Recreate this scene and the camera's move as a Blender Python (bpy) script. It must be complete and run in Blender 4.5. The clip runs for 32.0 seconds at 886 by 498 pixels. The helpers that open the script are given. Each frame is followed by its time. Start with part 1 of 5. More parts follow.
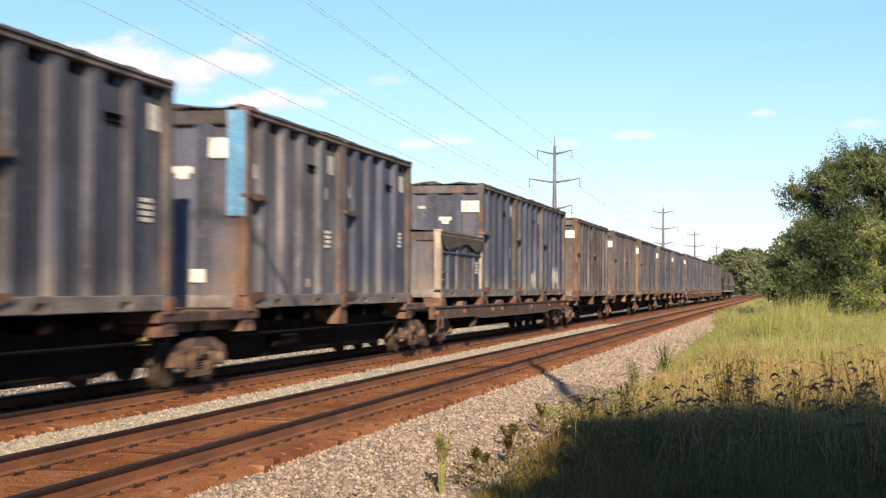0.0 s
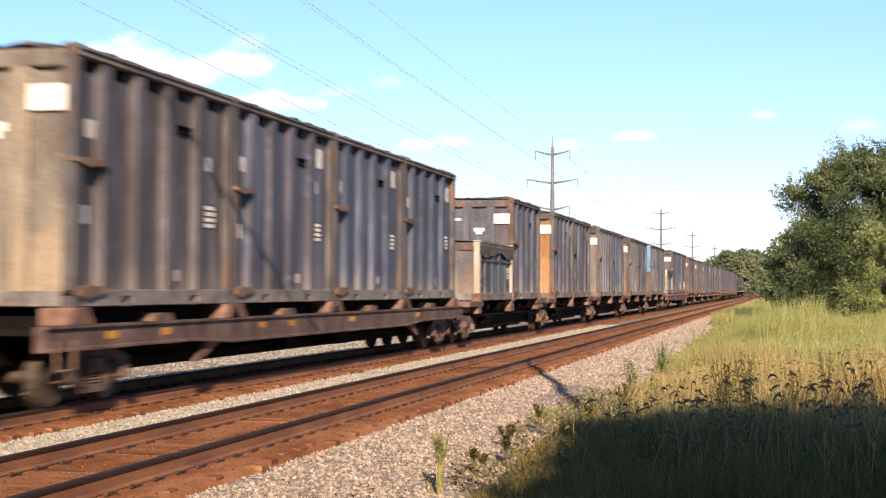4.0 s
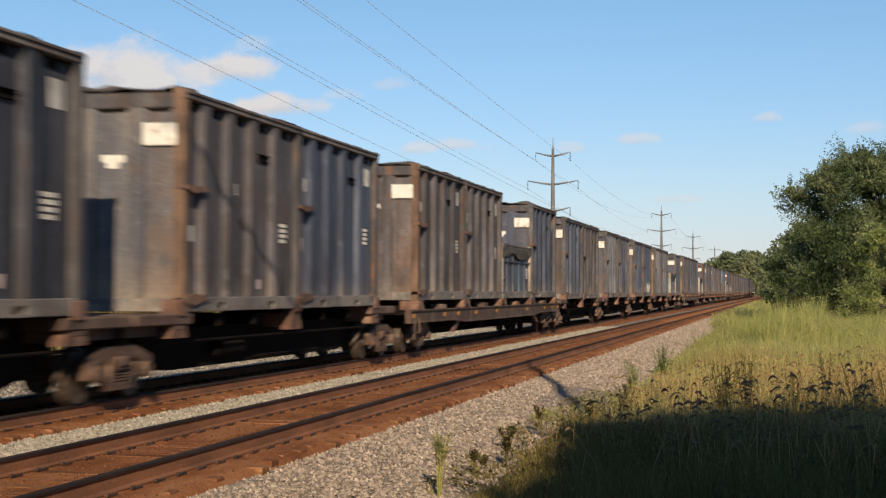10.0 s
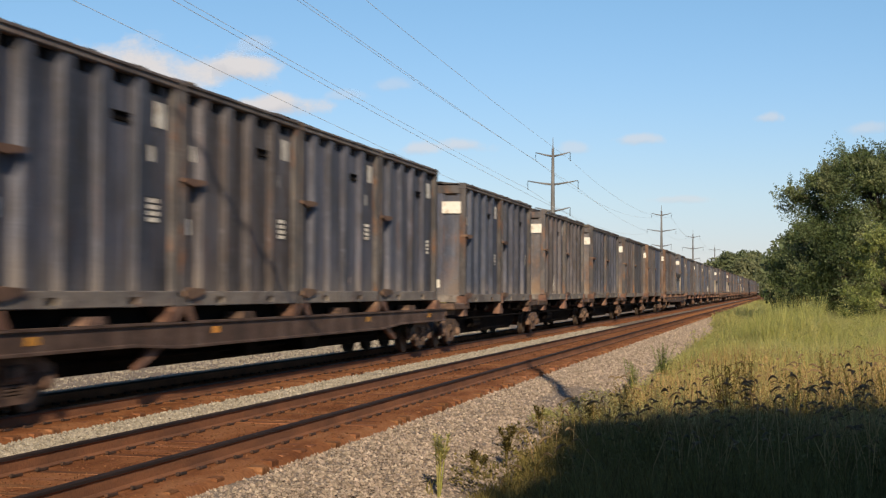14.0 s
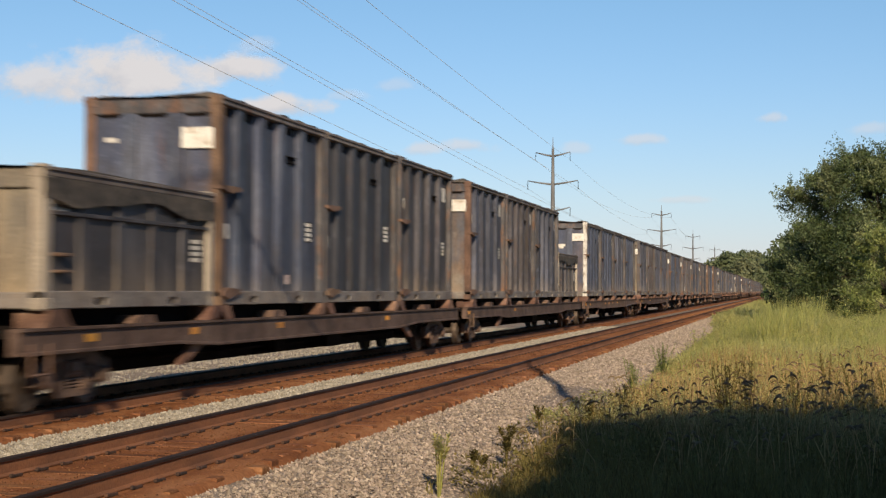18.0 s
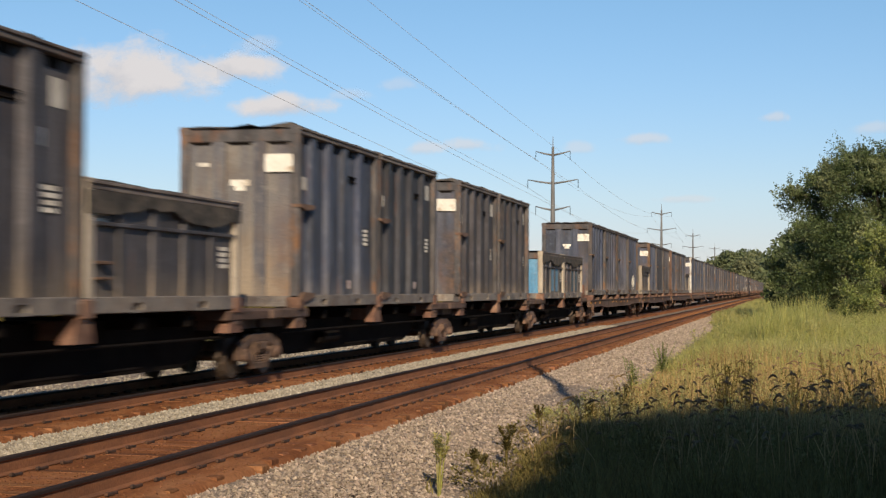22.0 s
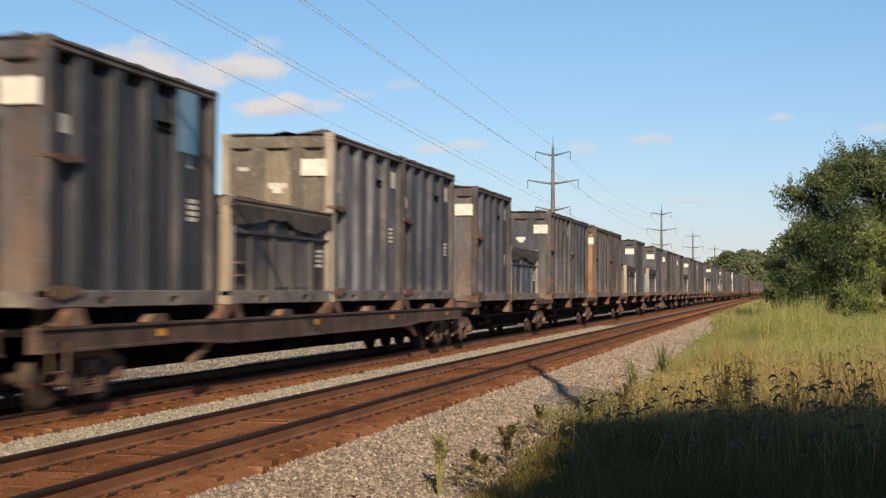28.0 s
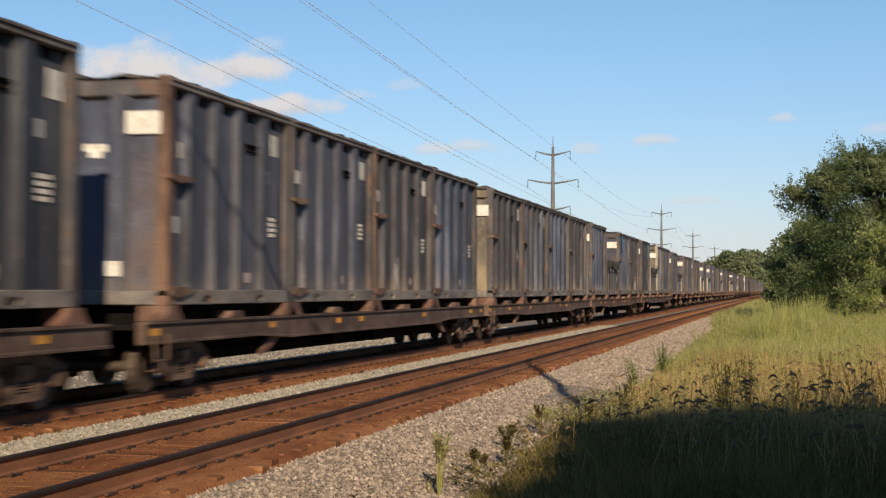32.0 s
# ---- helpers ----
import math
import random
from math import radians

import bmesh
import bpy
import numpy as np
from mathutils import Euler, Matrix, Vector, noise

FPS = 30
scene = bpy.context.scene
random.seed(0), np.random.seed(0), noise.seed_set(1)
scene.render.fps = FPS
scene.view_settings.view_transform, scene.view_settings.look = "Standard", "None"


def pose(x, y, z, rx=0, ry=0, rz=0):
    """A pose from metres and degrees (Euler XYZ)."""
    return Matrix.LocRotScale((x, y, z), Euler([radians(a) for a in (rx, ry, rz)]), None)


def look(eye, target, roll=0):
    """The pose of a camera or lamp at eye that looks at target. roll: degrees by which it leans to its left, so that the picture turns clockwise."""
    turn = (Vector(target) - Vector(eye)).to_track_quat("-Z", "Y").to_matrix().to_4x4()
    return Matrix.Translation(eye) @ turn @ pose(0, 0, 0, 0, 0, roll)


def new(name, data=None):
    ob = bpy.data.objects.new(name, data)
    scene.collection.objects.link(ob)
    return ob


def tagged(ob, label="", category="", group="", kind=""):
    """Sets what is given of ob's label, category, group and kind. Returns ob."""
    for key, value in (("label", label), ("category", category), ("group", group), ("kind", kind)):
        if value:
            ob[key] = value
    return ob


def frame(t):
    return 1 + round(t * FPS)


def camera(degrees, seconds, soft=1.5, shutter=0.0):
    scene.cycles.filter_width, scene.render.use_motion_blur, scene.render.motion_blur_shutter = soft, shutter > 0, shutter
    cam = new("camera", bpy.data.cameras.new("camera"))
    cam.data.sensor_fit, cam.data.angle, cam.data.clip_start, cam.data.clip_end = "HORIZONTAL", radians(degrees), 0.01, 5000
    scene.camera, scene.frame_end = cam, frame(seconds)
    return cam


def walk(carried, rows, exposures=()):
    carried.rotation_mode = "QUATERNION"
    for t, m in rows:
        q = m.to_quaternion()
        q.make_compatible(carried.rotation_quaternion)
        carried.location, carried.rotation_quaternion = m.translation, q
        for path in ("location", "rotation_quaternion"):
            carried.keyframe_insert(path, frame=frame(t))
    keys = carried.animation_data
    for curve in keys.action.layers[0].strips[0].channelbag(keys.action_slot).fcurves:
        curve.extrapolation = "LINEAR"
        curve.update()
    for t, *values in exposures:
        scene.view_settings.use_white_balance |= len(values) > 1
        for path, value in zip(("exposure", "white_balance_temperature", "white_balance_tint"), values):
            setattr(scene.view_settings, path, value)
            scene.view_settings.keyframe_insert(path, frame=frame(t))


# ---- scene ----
# Camera: held by hand on one spot beside the line, with a slight sway
EYE = (0.0, 0.0, 1.669)
SWAY = [(0, 3, -4), (1, 3, -4), (1.5, 1.5, -4), (2, 0, -4), (3, 0, -2), (5.5, -2, -4), (8.5, -2, -4), (9, -1.5, -2.5), (9.5, 0, -1.5),
        (10, 0, 0), (14.5, 0, 0), (19.5, 0, -0.5), (20, 0, -2), (22.5, 0, -2), (23, 0, 0), (25.5, 0, 0), (27.5, 0, -2), (28, 0, -1.5),
        (28.5, 0, 0), (30, 0, -0.5), (30.5, 0, -2), (32, 0, -2)]


def held(dx, dy):
    yaw = 12.60 + math.degrees(dx / 2709.0)
    tilt = 1.53 + math.degrees(dy / 2709.0)
    a, b = radians(yaw), radians(tilt)
    way = (-math.sin(a) * math.cos(b), math.cos(a) * math.cos(b), math.sin(b))
    return look(EYE, [e + 50 * w for e, w in zip(EYE, way)], 0.27)


cam = camera(32.28, 32.0, soft=1.3, shutter=0.5)
walk(cam, [(t, held(dx, dy)) for t, dx, dy in SWAY],
     exposures=[(0, 0.88, 6300, 13), (1, 0.81, 6300, 14), (2, 0.82, 6280, 15), (3, 0.98, 6250, 17), (6, 1.1, 6250, 18), (7, 1.04, 6230, 17), (8, 0.87, 6250, 15), (9, 0.52, 6320, 11), (10, 0.32, 6350, 10), (32, 0.32, 6350, 10)])

# Daylight: a low afternoon sun behind the camera, nearly along the line
SUN = Vector((-0.33, 1.0, -0.48)).normalized()
world = bpy.data.worlds.new("sky")
scene.world = world
world.use_nodes = True
wn = world.node_tree
sky = wn.nodes.new("ShaderNodeTexSky")
sky.sky_type, sky.sun_disc = "NISHITA", False
sky.sun_elevation = math.asin(-SUN.z)
sky.sun_rotation = math.atan2(-SUN.x, -SUN.y)
sky.air_density, sky.dust_density, sky.ozone_density = 1.3, 0.0, 4.0
clear = wn.nodes.new("ShaderNodeMix")     # a clear, deep blue air
clear.data_type, clear.blend_type = "RGBA", "MULTIPLY"
clear.inputs[0].default_value = 1.0
up = wn.nodes.new("ShaderNodeSeparateXYZ")
wn.links.new(wn.nodes.new("ShaderNodeTexCoord").outputs["Generated"], up.inputs[0])
air = wn.nodes.new("ShaderNodeValToRGB")
air.color_ramp.elements[0].position, air.color_ramp.elements[0].color = 0.0, (0.79, 0.89, 1.46, 1)
air.color_ramp.elements[1].position, air.color_ramp.elements[1].color = 0.22, (0.905, 1.055, 1.18, 1)
low = air.color_ramp.elements.new(0.06)
low.color = (0.91, 0.985, 1.33, 1)
wn.links.new(up.outputs["Z"], air.inputs[0])
wn.links.new(air.outputs[0], clear.inputs[7])
wn.links.new(sky.outputs[0], clear.inputs[6])
wn.links.new(clear.outputs[2], wn.nodes["Background"].inputs[0])
wn.nodes["Background"].inputs[1].default_value = 0.0685
sun = new("sun", bpy.data.lights.new("sun", "SUN"))
sun.data.energy, sun.data.angle, sun.data.color = 5.0, radians(0.55), (1.0, 0.79, 0.53)
sun.rotation_euler = SUN.to_track_quat("-Z", "Y").to_euler()


# ---- materials ----
RUST = (0.16, 0.07, 0.035)


def mat(name, cols, scale=2.0, stretch=(1, 1, 1), rough=0.85, metal=0.0, bump=0.3, grain=40.0, spots=None, own=0.0, island=0.0, thin=0.0, gloss=0.35, streak=None, dust=None, stain=None):
    """A weathered surface: cols run along a coarse noise, grain is a fine one, spots = (colour, low edge, scale) lies over it."""
    m = bpy.data.materials.new(name)
    m.use_nodes = True
    nt = m.node_tree
    N, L = nt.nodes, nt.links
    bsdf = N["Principled BSDF"]
    bsdf.inputs["Roughness"].default_value, bsdf.inputs["Metallic"].default_value = rough, metal
    bsdf.inputs["Specular IOR Level"].default_value = gloss
    tc, info = N.new("ShaderNodeTexCoord"), N.new("ShaderNodeObjectInfo")
    shift = N.new("ShaderNodeVectorMath")
    shift.operation = "MULTIPLY_ADD"
    comb = N.new("ShaderNodeCombineXYZ")
    for i in range(3):
        L.new(info.outputs["Random"], comb.inputs[i])
    L.new(comb.outputs[0], shift.inputs[0])
    shift.inputs[1].default_value = (37, 53, 71)
    L.new(tc.outputs["Object"], shift.inputs[2])
    mp = N.new("ShaderNodeMapping")
    mp.inputs["Scale"].default_value = stretch
    L.new(shift.outputs[0], mp.inputs[0])
    coarse = N.new("ShaderNodeTexNoise")
    coarse.inputs["Scale"].default_value, coarse.inputs["Detail"].default_value, coarse.inputs["Roughness"].default_value = scale, 5, 0.62
    L.new(mp.outputs[0], coarse.inputs["Vector"])
    ramp = N.new("ShaderNodeValToRGB")
    el = ramp.color_ramp.elements
    while len(el) < len(cols):
        el.new(0.5)
    for i, c in enumerate(cols):
        el[i].position = 0.36 + 0.28 * i / max(1, len(cols) - 1)
        el[i].color = (*c, 1)
    L.new(coarse.outputs[0], ramp.inputs[0])
    col = ramp.outputs[0]
    fine = N.new("ShaderNodeTexNoise")
    fine.inputs["Scale"].default_value, fine.inputs["Detail"].default_value = grain, 3
    L.new(shift.outputs[0], fine.inputs["Vector"])

    def blend(kind, fac, a, b):
        mx = N.new("ShaderNodeMix")
        mx.data_type, mx.blend_type = "RGBA", kind
        if isinstance(fac, float):
            mx.inputs[0].default_value = fac
        else:
            L.new(fac, mx.inputs[0])
        L.new(a, mx.inputs[6])
        if isinstance(b, tuple):
            mx.inputs[7].default_value = (*b, 1)
        else:
            L.new(b, mx.inputs[7])
        return mx.outputs[2]

    def mapped(val, a, b, c, d):
        mr = N.new("ShaderNodeMapRange")
        for k, q in zip(("From Min", "From Max", "To Min", "To Max"), (a, b, c, d)):
            mr.inputs[k].default_value = q
        L.new(val, mr.inputs["Value"])
        return mr.outputs[0]

    if spots:
        sc, low, ssc = spots
        sn = N.new("ShaderNodeTexNoise")
        sn.inputs["Scale"].default_value, sn.inputs["Detail"].default_value, sn.inputs["Roughness"].default_value = ssc, 6, 0.7
        L.new(mp.outputs[0], sn.inputs["Vector"])
        col = blend("MIX", mapped(sn.outputs[0], low, low + 0.14, 0, 1), col, sc)
    if streak:
        run = N.new("ShaderNodeMapping")
        run.inputs["Scale"].default_value = (9, 9, 0.35)
        L.new(shift.outputs[0], run.inputs[0])
        rn = N.new("ShaderNodeTexNoise")
        rn.inputs["Scale"].default_value, rn.inputs["Detail"].default_value, rn.inputs["Roughness"].default_value = 1.0, 5, 0.7
        L.new(run.outputs[0], rn.inputs["Vector"])
        col = blend("MIX", mapped(rn.outputs[0], 0.5, 0.72, 0, 0.75), col, streak)
        scuff = N.new("ShaderNodeTexNoise")
        scuff.inputs["Scale"].default_value, scuff.inputs["Detail"].default_value, scuff.inputs["Roughness"].default_value = 5.0, 8, 0.75
        L.new(shift.outputs[0], scuff.inputs["Vector"])
        col = blend("MIX", mapped(scuff.outputs[0], 0.53, 0.69, 0, 0.5), col, tuple(1.5 * q for q in cols[-1]))
        drip = N.new("ShaderNodeMapping")
        drip.inputs["Scale"].default_value = (5, 5, 0.5)
        L.new(shift.outputs[0], drip.inputs[0])
        dn = N.new("ShaderNodeTexNoise")
        dn.inputs["Scale"].default_value, dn.inputs["Detail"].default_value, dn.inputs["Roughness"].default_value = 1.3, 7, 0.75
        L.new(drip.outputs[0], dn.inputs["Vector"])
        col = blend("MIX", mapped(dn.outputs[0], 0.58, 0.71, 0, 0.6), col, RUST)
        # broad patches of grime
        dark_layer = N.new("ShaderNodeTexNoise")
        dark_layer.inputs["Scale"].default_value, dark_layer.inputs["Detail"].default_value, dark_layer.inputs["Roughness"].default_value = 1.1, 6, 0.65
        L.new(shift.outputs[0], dark_layer.inputs["Vector"])
        col = blend("MIX", mapped(dark_layer.outputs[0], 0.52, 0.7, 0, 0.6), col, streak)
    if dust:
        dcol, high = dust
        sep, lift = N.new("ShaderNodeSeparateXYZ"), N.new("ShaderNodeMath")
        L.new(tc.outputs["Object"], sep.inputs[0])
        lift.operation = "MULTIPLY_ADD"
        L.new(coarse.outputs[0], lift.inputs[0])
        lift.inputs[1].default_value = -3.0 * high
        L.new(sep.outputs["Z"], lift.inputs[2])
        col = blend("MIX", mapped(lift.outputs[0], -0.5 * high, -1.6 * high, 0, 0.75), col, dcol)
    if stain:
        def times(a, b):
            q = N.new("ShaderNodeMath")
            q.operation = "MULTIPLY"
            L.new(a, q.inputs[0])
            L.new(b, q.inputs[1])
            return q.outputs[0]
        xyz = N.new("ShaderNodeSeparateXYZ")
        L.new(tc.outputs["Object"], xyz.inputs[0])
        blot = N.new("ShaderNodeTexNoise")
        blot.inputs["Scale"].default_value, blot.inputs["Detail"].default_value, blot.inputs["Roughness"].default_value = 1.6, 7, 0.7
        L.new(shift.outputs[0], blot.inputs["Vector"])
        reach = times(mapped(xyz.outputs["X"], 0.35, 1.18, 0, 1), mapped(xyz.outputs["Y"], 0.6, 0.1, 0, 1))
        reach = times(reach, mapped(xyz.outputs["Z"], 2.9, 0.7, 0.15, 1))
        col = blend("MIX", times(reach, mapped(blot.outputs[0], 0.38, 0.6, 0, 0.75)), col, stain)
    col = blend("MULTIPLY", 1.0, col, blend("MIX", mapped(fine.outputs[0], 0.3, 0.7, 0, 1), N.new("ShaderNodeRGB").outputs[0], (1.12, 1.12, 1.12)))
    for n in N:
        if n.bl_idname == "ShaderNodeRGB":
            n.outputs[0].default_value = (0.74, 0.74, 0.74, 1)
    if own or island:
        src = info.outputs["Random"] if own else N.new("ShaderNodeNewGeometry").outputs["Random Per Island"]
        k = own or island
        hsv = N.new("ShaderNodeHueSaturation")
        L.new(mapped(src, 0, 1, 1 - k, 1 + k), hsv.inputs["Value"])
        wn_ = N.new("ShaderNodeTexWhiteNoise")
        wn_.noise_dimensions = "1D"
        L.new(src, wn_.inputs["W"])
        L.new(mapped(wn_.outputs[0], 0, 1, 0.5 - 0.03 * k, 0.5 + 0.03 * k), hsv.inputs["Hue"])
        L.new(col, hsv.inputs["Color"])
        col = hsv.outputs[0]
    L.new(col, bsdf.inputs["Base Color"])
    if bump:
        bp = N.new("ShaderNodeBump")
        bp.inputs["Strength"].default_value, bp.inputs["Distance"].default_value = bump, 0.02
        L.new(fine.outputs[0], bp.inputs["Height"])
        L.new(bp.outputs[0], bsdf.inputs["Normal"])
    if thin:
        tr, mix = N.new("ShaderNodeBsdfTranslucent"), N.new("ShaderNodeMixShader")
        mix.inputs[0].default_value = thin
        L.new(col, tr.inputs[0])
        L.new(bsdf.outputs[0], mix.inputs[1])
        L.new(tr.outputs[0], mix.inputs[2])
        L.new(mix.outputs[0], N["Material Output"].inputs[0])
    return m


M = {
    "slate": mat("slate_paint", [(0.03, 0.033, 0.046), (0.059, 0.064, 0.09), (0.114, 0.12, 0.158)], 1.3, (1, 1, 0.22), 0.62, 0, 0.25, 30, (RUST, 0.63, 2.2), own=0.15, streak=(0.05, 0.042, 0.038), dust=((0.17, 0.148, 0.134), 0.7), stain=(0.2, 0.115, 0.064)),
    "blue": mat("faded_blue_paint", [(0.028, 0.034, 0.055), (0.05, 0.062, 0.102), (0.1, 0.112, 0.152)], 1.2, (1, 1, 0.22), 0.6, 0, 0.25, 30, (RUST, 0.65, 2.0), own=0.15, streak=(0.05, 0.045, 0.045), dust=((0.17, 0.15, 0.138), 0.7), stain=(0.2, 0.115, 0.064)),
    "navy": mat("dark_navy_paint", [(0.02, 0.021, 0.028), (0.036, 0.038, 0.05), (0.075, 0.077, 0.09)], 1.3, (1, 1, 0.22), 0.62, 0, 0.25, 30, (RUST, 0.66, 2.2), own=0.1, streak=(0.03, 0.027, 0.027)),
    "umber": mat("rusty_brown_paint", [(0.042, 0.038, 0.041), (0.076, 0.07, 0.078), (0.13, 0.126, 0.146)], 1.4, (1, 1, 0.22), 0.7, 0, 0.25, 30, (RUST, 0.58, 2.4), own=0.15, streak=(0.055, 0.038, 0.028), dust=((0.18, 0.15, 0.128), 0.7), stain=(0.2, 0.115, 0.064)),
    "char": mat("soot_grey_paint", [(0.026, 0.025, 0.03), (0.048, 0.046, 0.055), (0.094, 0.091, 0.104)], 1.4, (1, 1, 0.22), 0.65, 0, 0.25, 30, (RUST, 0.63, 2.4), own=0.15, streak=(0.04, 0.033, 0.03), dust=((0.19, 0.15, 0.11), 0.7), stain=(0.2, 0.115, 0.064)),
    "dusty": mat("dusty_grey_paint", [(0.062, 0.066, 0.082), (0.112, 0.118, 0.144), (0.19, 0.19, 0.21)], 1.1, (1, 1, 0.4), 0.75, 0, 0.25, 30, (RUST, 0.66, 2.0), own=0.15, streak=(0.085, 0.07, 0.06), stain=(0.2, 0.115, 0.064)),
    "edge": mat("worn_rusty_paint", [(0.045, 0.045, 0.052), (0.074, 0.072, 0.079), (0.118, 0.11, 0.112)], 2.0, (1, 1, 0.5), 0.75, 0, 0.3, 30, ((0.17, 0.085, 0.047), 0.53, 2.2), own=0.2, streak=(0.06, 0.045, 0.038)),
    "rim": mat("worn_rim_steel", [(0.08, 0.066, 0.062), (0.14, 0.118, 0.11), (0.2, 0.172, 0.152)], 2.0, (1, 0.6, 1), 0.75, 0, 0.3, 30, (RUST, 0.58, 3), own=0.2),
    "tan": mat("dusty_tan_paint", [(0.1, 0.092, 0.08), (0.16, 0.142, 0.118), (0.26, 0.22, 0.165)], 1.2, (1, 1, 0.3), 0.75, 0, 0.25, 30, (RUST, 0.64, 2.0), streak=(0.1, 0.065, 0.04), dust=((0.34, 0.26, 0.16), 1.2)),
    "cream": mat("dusty_cream_paint", [(0.22, 0.185, 0.15), (0.34, 0.295, 0.24), (0.45, 0.4, 0.34)], 1.6, (1, 1, 0.3), 0.75, 0, 0.25, 30, (RUST, 0.6, 3.0)),
    "ochre": mat("ochre_dust", [(0.15, 0.095, 0.06), (0.25, 0.155, 0.085), (0.23, 0.185, 0.14)], 1.0, (1, 1, 0.4), 0.85, 0, 0.2, 30, ((0.12, 0.085, 0.06), 0.49, 1.1), streak=(0.2, 0.11, 0.055)),
    "orange": mat("orange_rust_dust", [(0.26, 0.115, 0.046), (0.39, 0.2, 0.08), (0.32, 0.225, 0.14)], 1.0, (1, 1, 0.4), 0.85, 0, 0.2, 30, ((0.15, 0.09, 0.05), 0.5, 1.1), streak=(0.22, 0.1, 0.04)),
    "greyend": mat("pale_grey_dust", [(0.066, 0.07, 0.09), (0.106, 0.109, 0.128), (0.18, 0.168, 0.158)], 1.0, (1, 1, 0.3), 0.75, 0, 0.2, 30, (RUST, 0.66, 2.0), streak=(0.11, 0.075, 0.05), dust=((0.27, 0.22, 0.165), 1.2), stain=(0.2, 0.115, 0.064)),
    "bright": mat("bright_blue_paint", [(0.06, 0.19, 0.36), (0.1, 0.28, 0.48), (0.2, 0.32, 0.44)], 1.1, (1, 1, 0.3), 0.55, 0, 0.2, 30, (RUST, 0.68, 2.0), streak=(0.1, 0.12, 0.14)),
    "teal": mat("faded_teal_paint", [(0.045, 0.075, 0.1), (0.075, 0.12, 0.155), (0.13, 0.16, 0.18)], 1.1, (1, 1, 0.3), 0.65, 0, 0.2, 30, (RUST, 0.64, 2.0), streak=(0.08, 0.075, 0.075), dust=((0.2, 0.17, 0.13), 0.4)),
    "peel": mat("peeling_white_paint", [(0.5, 0.48, 0.44), (0.66, 0.64, 0.6)], 3, (1, 1, 0.5), 0.7, 0, 0.3, 30, ((0.14, 0.08, 0.05), 0.5, 5.0)),
    "rustpost": mat("rusted_steel", [(0.08, 0.052, 0.04), (0.14, 0.085, 0.06), (0.2, 0.125, 0.085)], 2.5, (1, 1, 0.5), 0.85, 0, 0.4, 35, own=0.25),
    "rail_sill": mat("dusty_grey_steel", [(0.11, 0.1, 0.1), (0.19, 0.175, 0.165), (0.25, 0.22, 0.19)], 2, (1, 0.5, 1), 0.8, 0, 0.3, 35, (RUST, 0.6, 3), streak=(0.09, 0.06, 0.045)),
    "carbrown": mat("car_brown_paint", [(0.055, 0.034, 0.027), (0.1, 0.062, 0.048), (0.155, 0.105, 0.083)], 1.6, (1, 1, 1), 0.8, 0, 0.3, 35, ((0.26, 0.16, 0.1), 0.62, 3), own=0.15, streak=(0.06, 0.04, 0.03)),
    "carred": mat("oxide_red_paint", [(0.085, 0.045, 0.033), (0.15, 0.08, 0.056), (0.23, 0.14, 0.1)], 2, (1, 1, 1), 0.8, 0, 0.3, 35, own=0.2),
    # near-black steel: the shade beneath the cars and in recesses is in the colour
    "black": mat("shade_black_steel", [(0.006, 0.005, 0.005), (0.014, 0.011, 0.01)], 2, (1, 1, 1), 0.9, 0, 0.3, 35, gloss=0.06),
    "truck": mat("greasy_brown_casting", [(0.05, 0.033, 0.026), (0.12, 0.074, 0.055), (0.22, 0.14, 0.1)], 4, (1, 1, 1), 0.8, 0, 0.4, 30, own=0.2),
    "wheel": mat("worn_wheel_steel", [(0.05, 0.04, 0.035), (0.11, 0.08, 0.06)], 5, (1, 1, 1), 0.6, 0.4, 0.2, 40),
    "tarp": mat("black_tarpaulin", [(0.03, 0.026, 0.022), (0.066, 0.056, 0.047), (0.115, 0.094, 0.074)], 3, (1, 1, 1), 0.75, 0, 0.5, 12),
    "plate": mat("white_sticker", [(0.6, 0.58, 0.53), (0.72, 0.7, 0.65)], 4, (1, 1, 1), 0.6, 0, 0.05, 60, ((0.36, 0.28, 0.2), 0.53, 5)),
    "dimplate": mat("grimy_sticker", [(0.42, 0.4, 0.37), (0.6, 0.58, 0.54)], 4, (1, 1, 1), 0.7, 0, 0.05, 60, ((0.25, 0.19, 0.14), 0.6, 6)),
    "pinkplate": mat("faded_pink_sticker", [(0.5, 0.36, 0.33), (0.6, 0.5, 0.46)], 4, (1, 1, 1), 0.7, 0, 0.05, 60),
    "ink": mat("dark_lettering", [(0.03, 0.03, 0.035), (0.05, 0.05, 0.055)], 4, (1, 1, 1), 0.8, 0, 0.0, 60),
    "yellow": mat("amber_reflector", [(0.42, 0.17, 0.02), (0.66, 0.3, 0.035)], 4, (1, 1, 1), 0.45, 0, 0.05, 60, ((0.16, 0.09, 0.045), 0.56, 7), own=0.3),
    "railtop": mat("rail_steel", [(0.022, 0.016, 0.015), (0.045, 0.031, 0.027)], 3, (1, 0.1, 1), 0.7, 0.0, 0.15, 40, gloss=0.12),
    "railweb": mat("rusty_rail_web", [(0.14, 0.06, 0.03), (0.24, 0.1, 0.045)], 3, (1, 0.3, 1), 0.9, 0, 0.3, 40),
    "tie": mat("rust_stained_timber", [(0.12, 0.055, 0.03), (0.2, 0.088, 0.042), (0.26, 0.125, 0.065)], 3, (0.4, 2, 2), 0.9, 0, 0.6, 25, ((0.08, 0.05, 0.035), 0.62, 5), own=0.2, gloss=0.05),
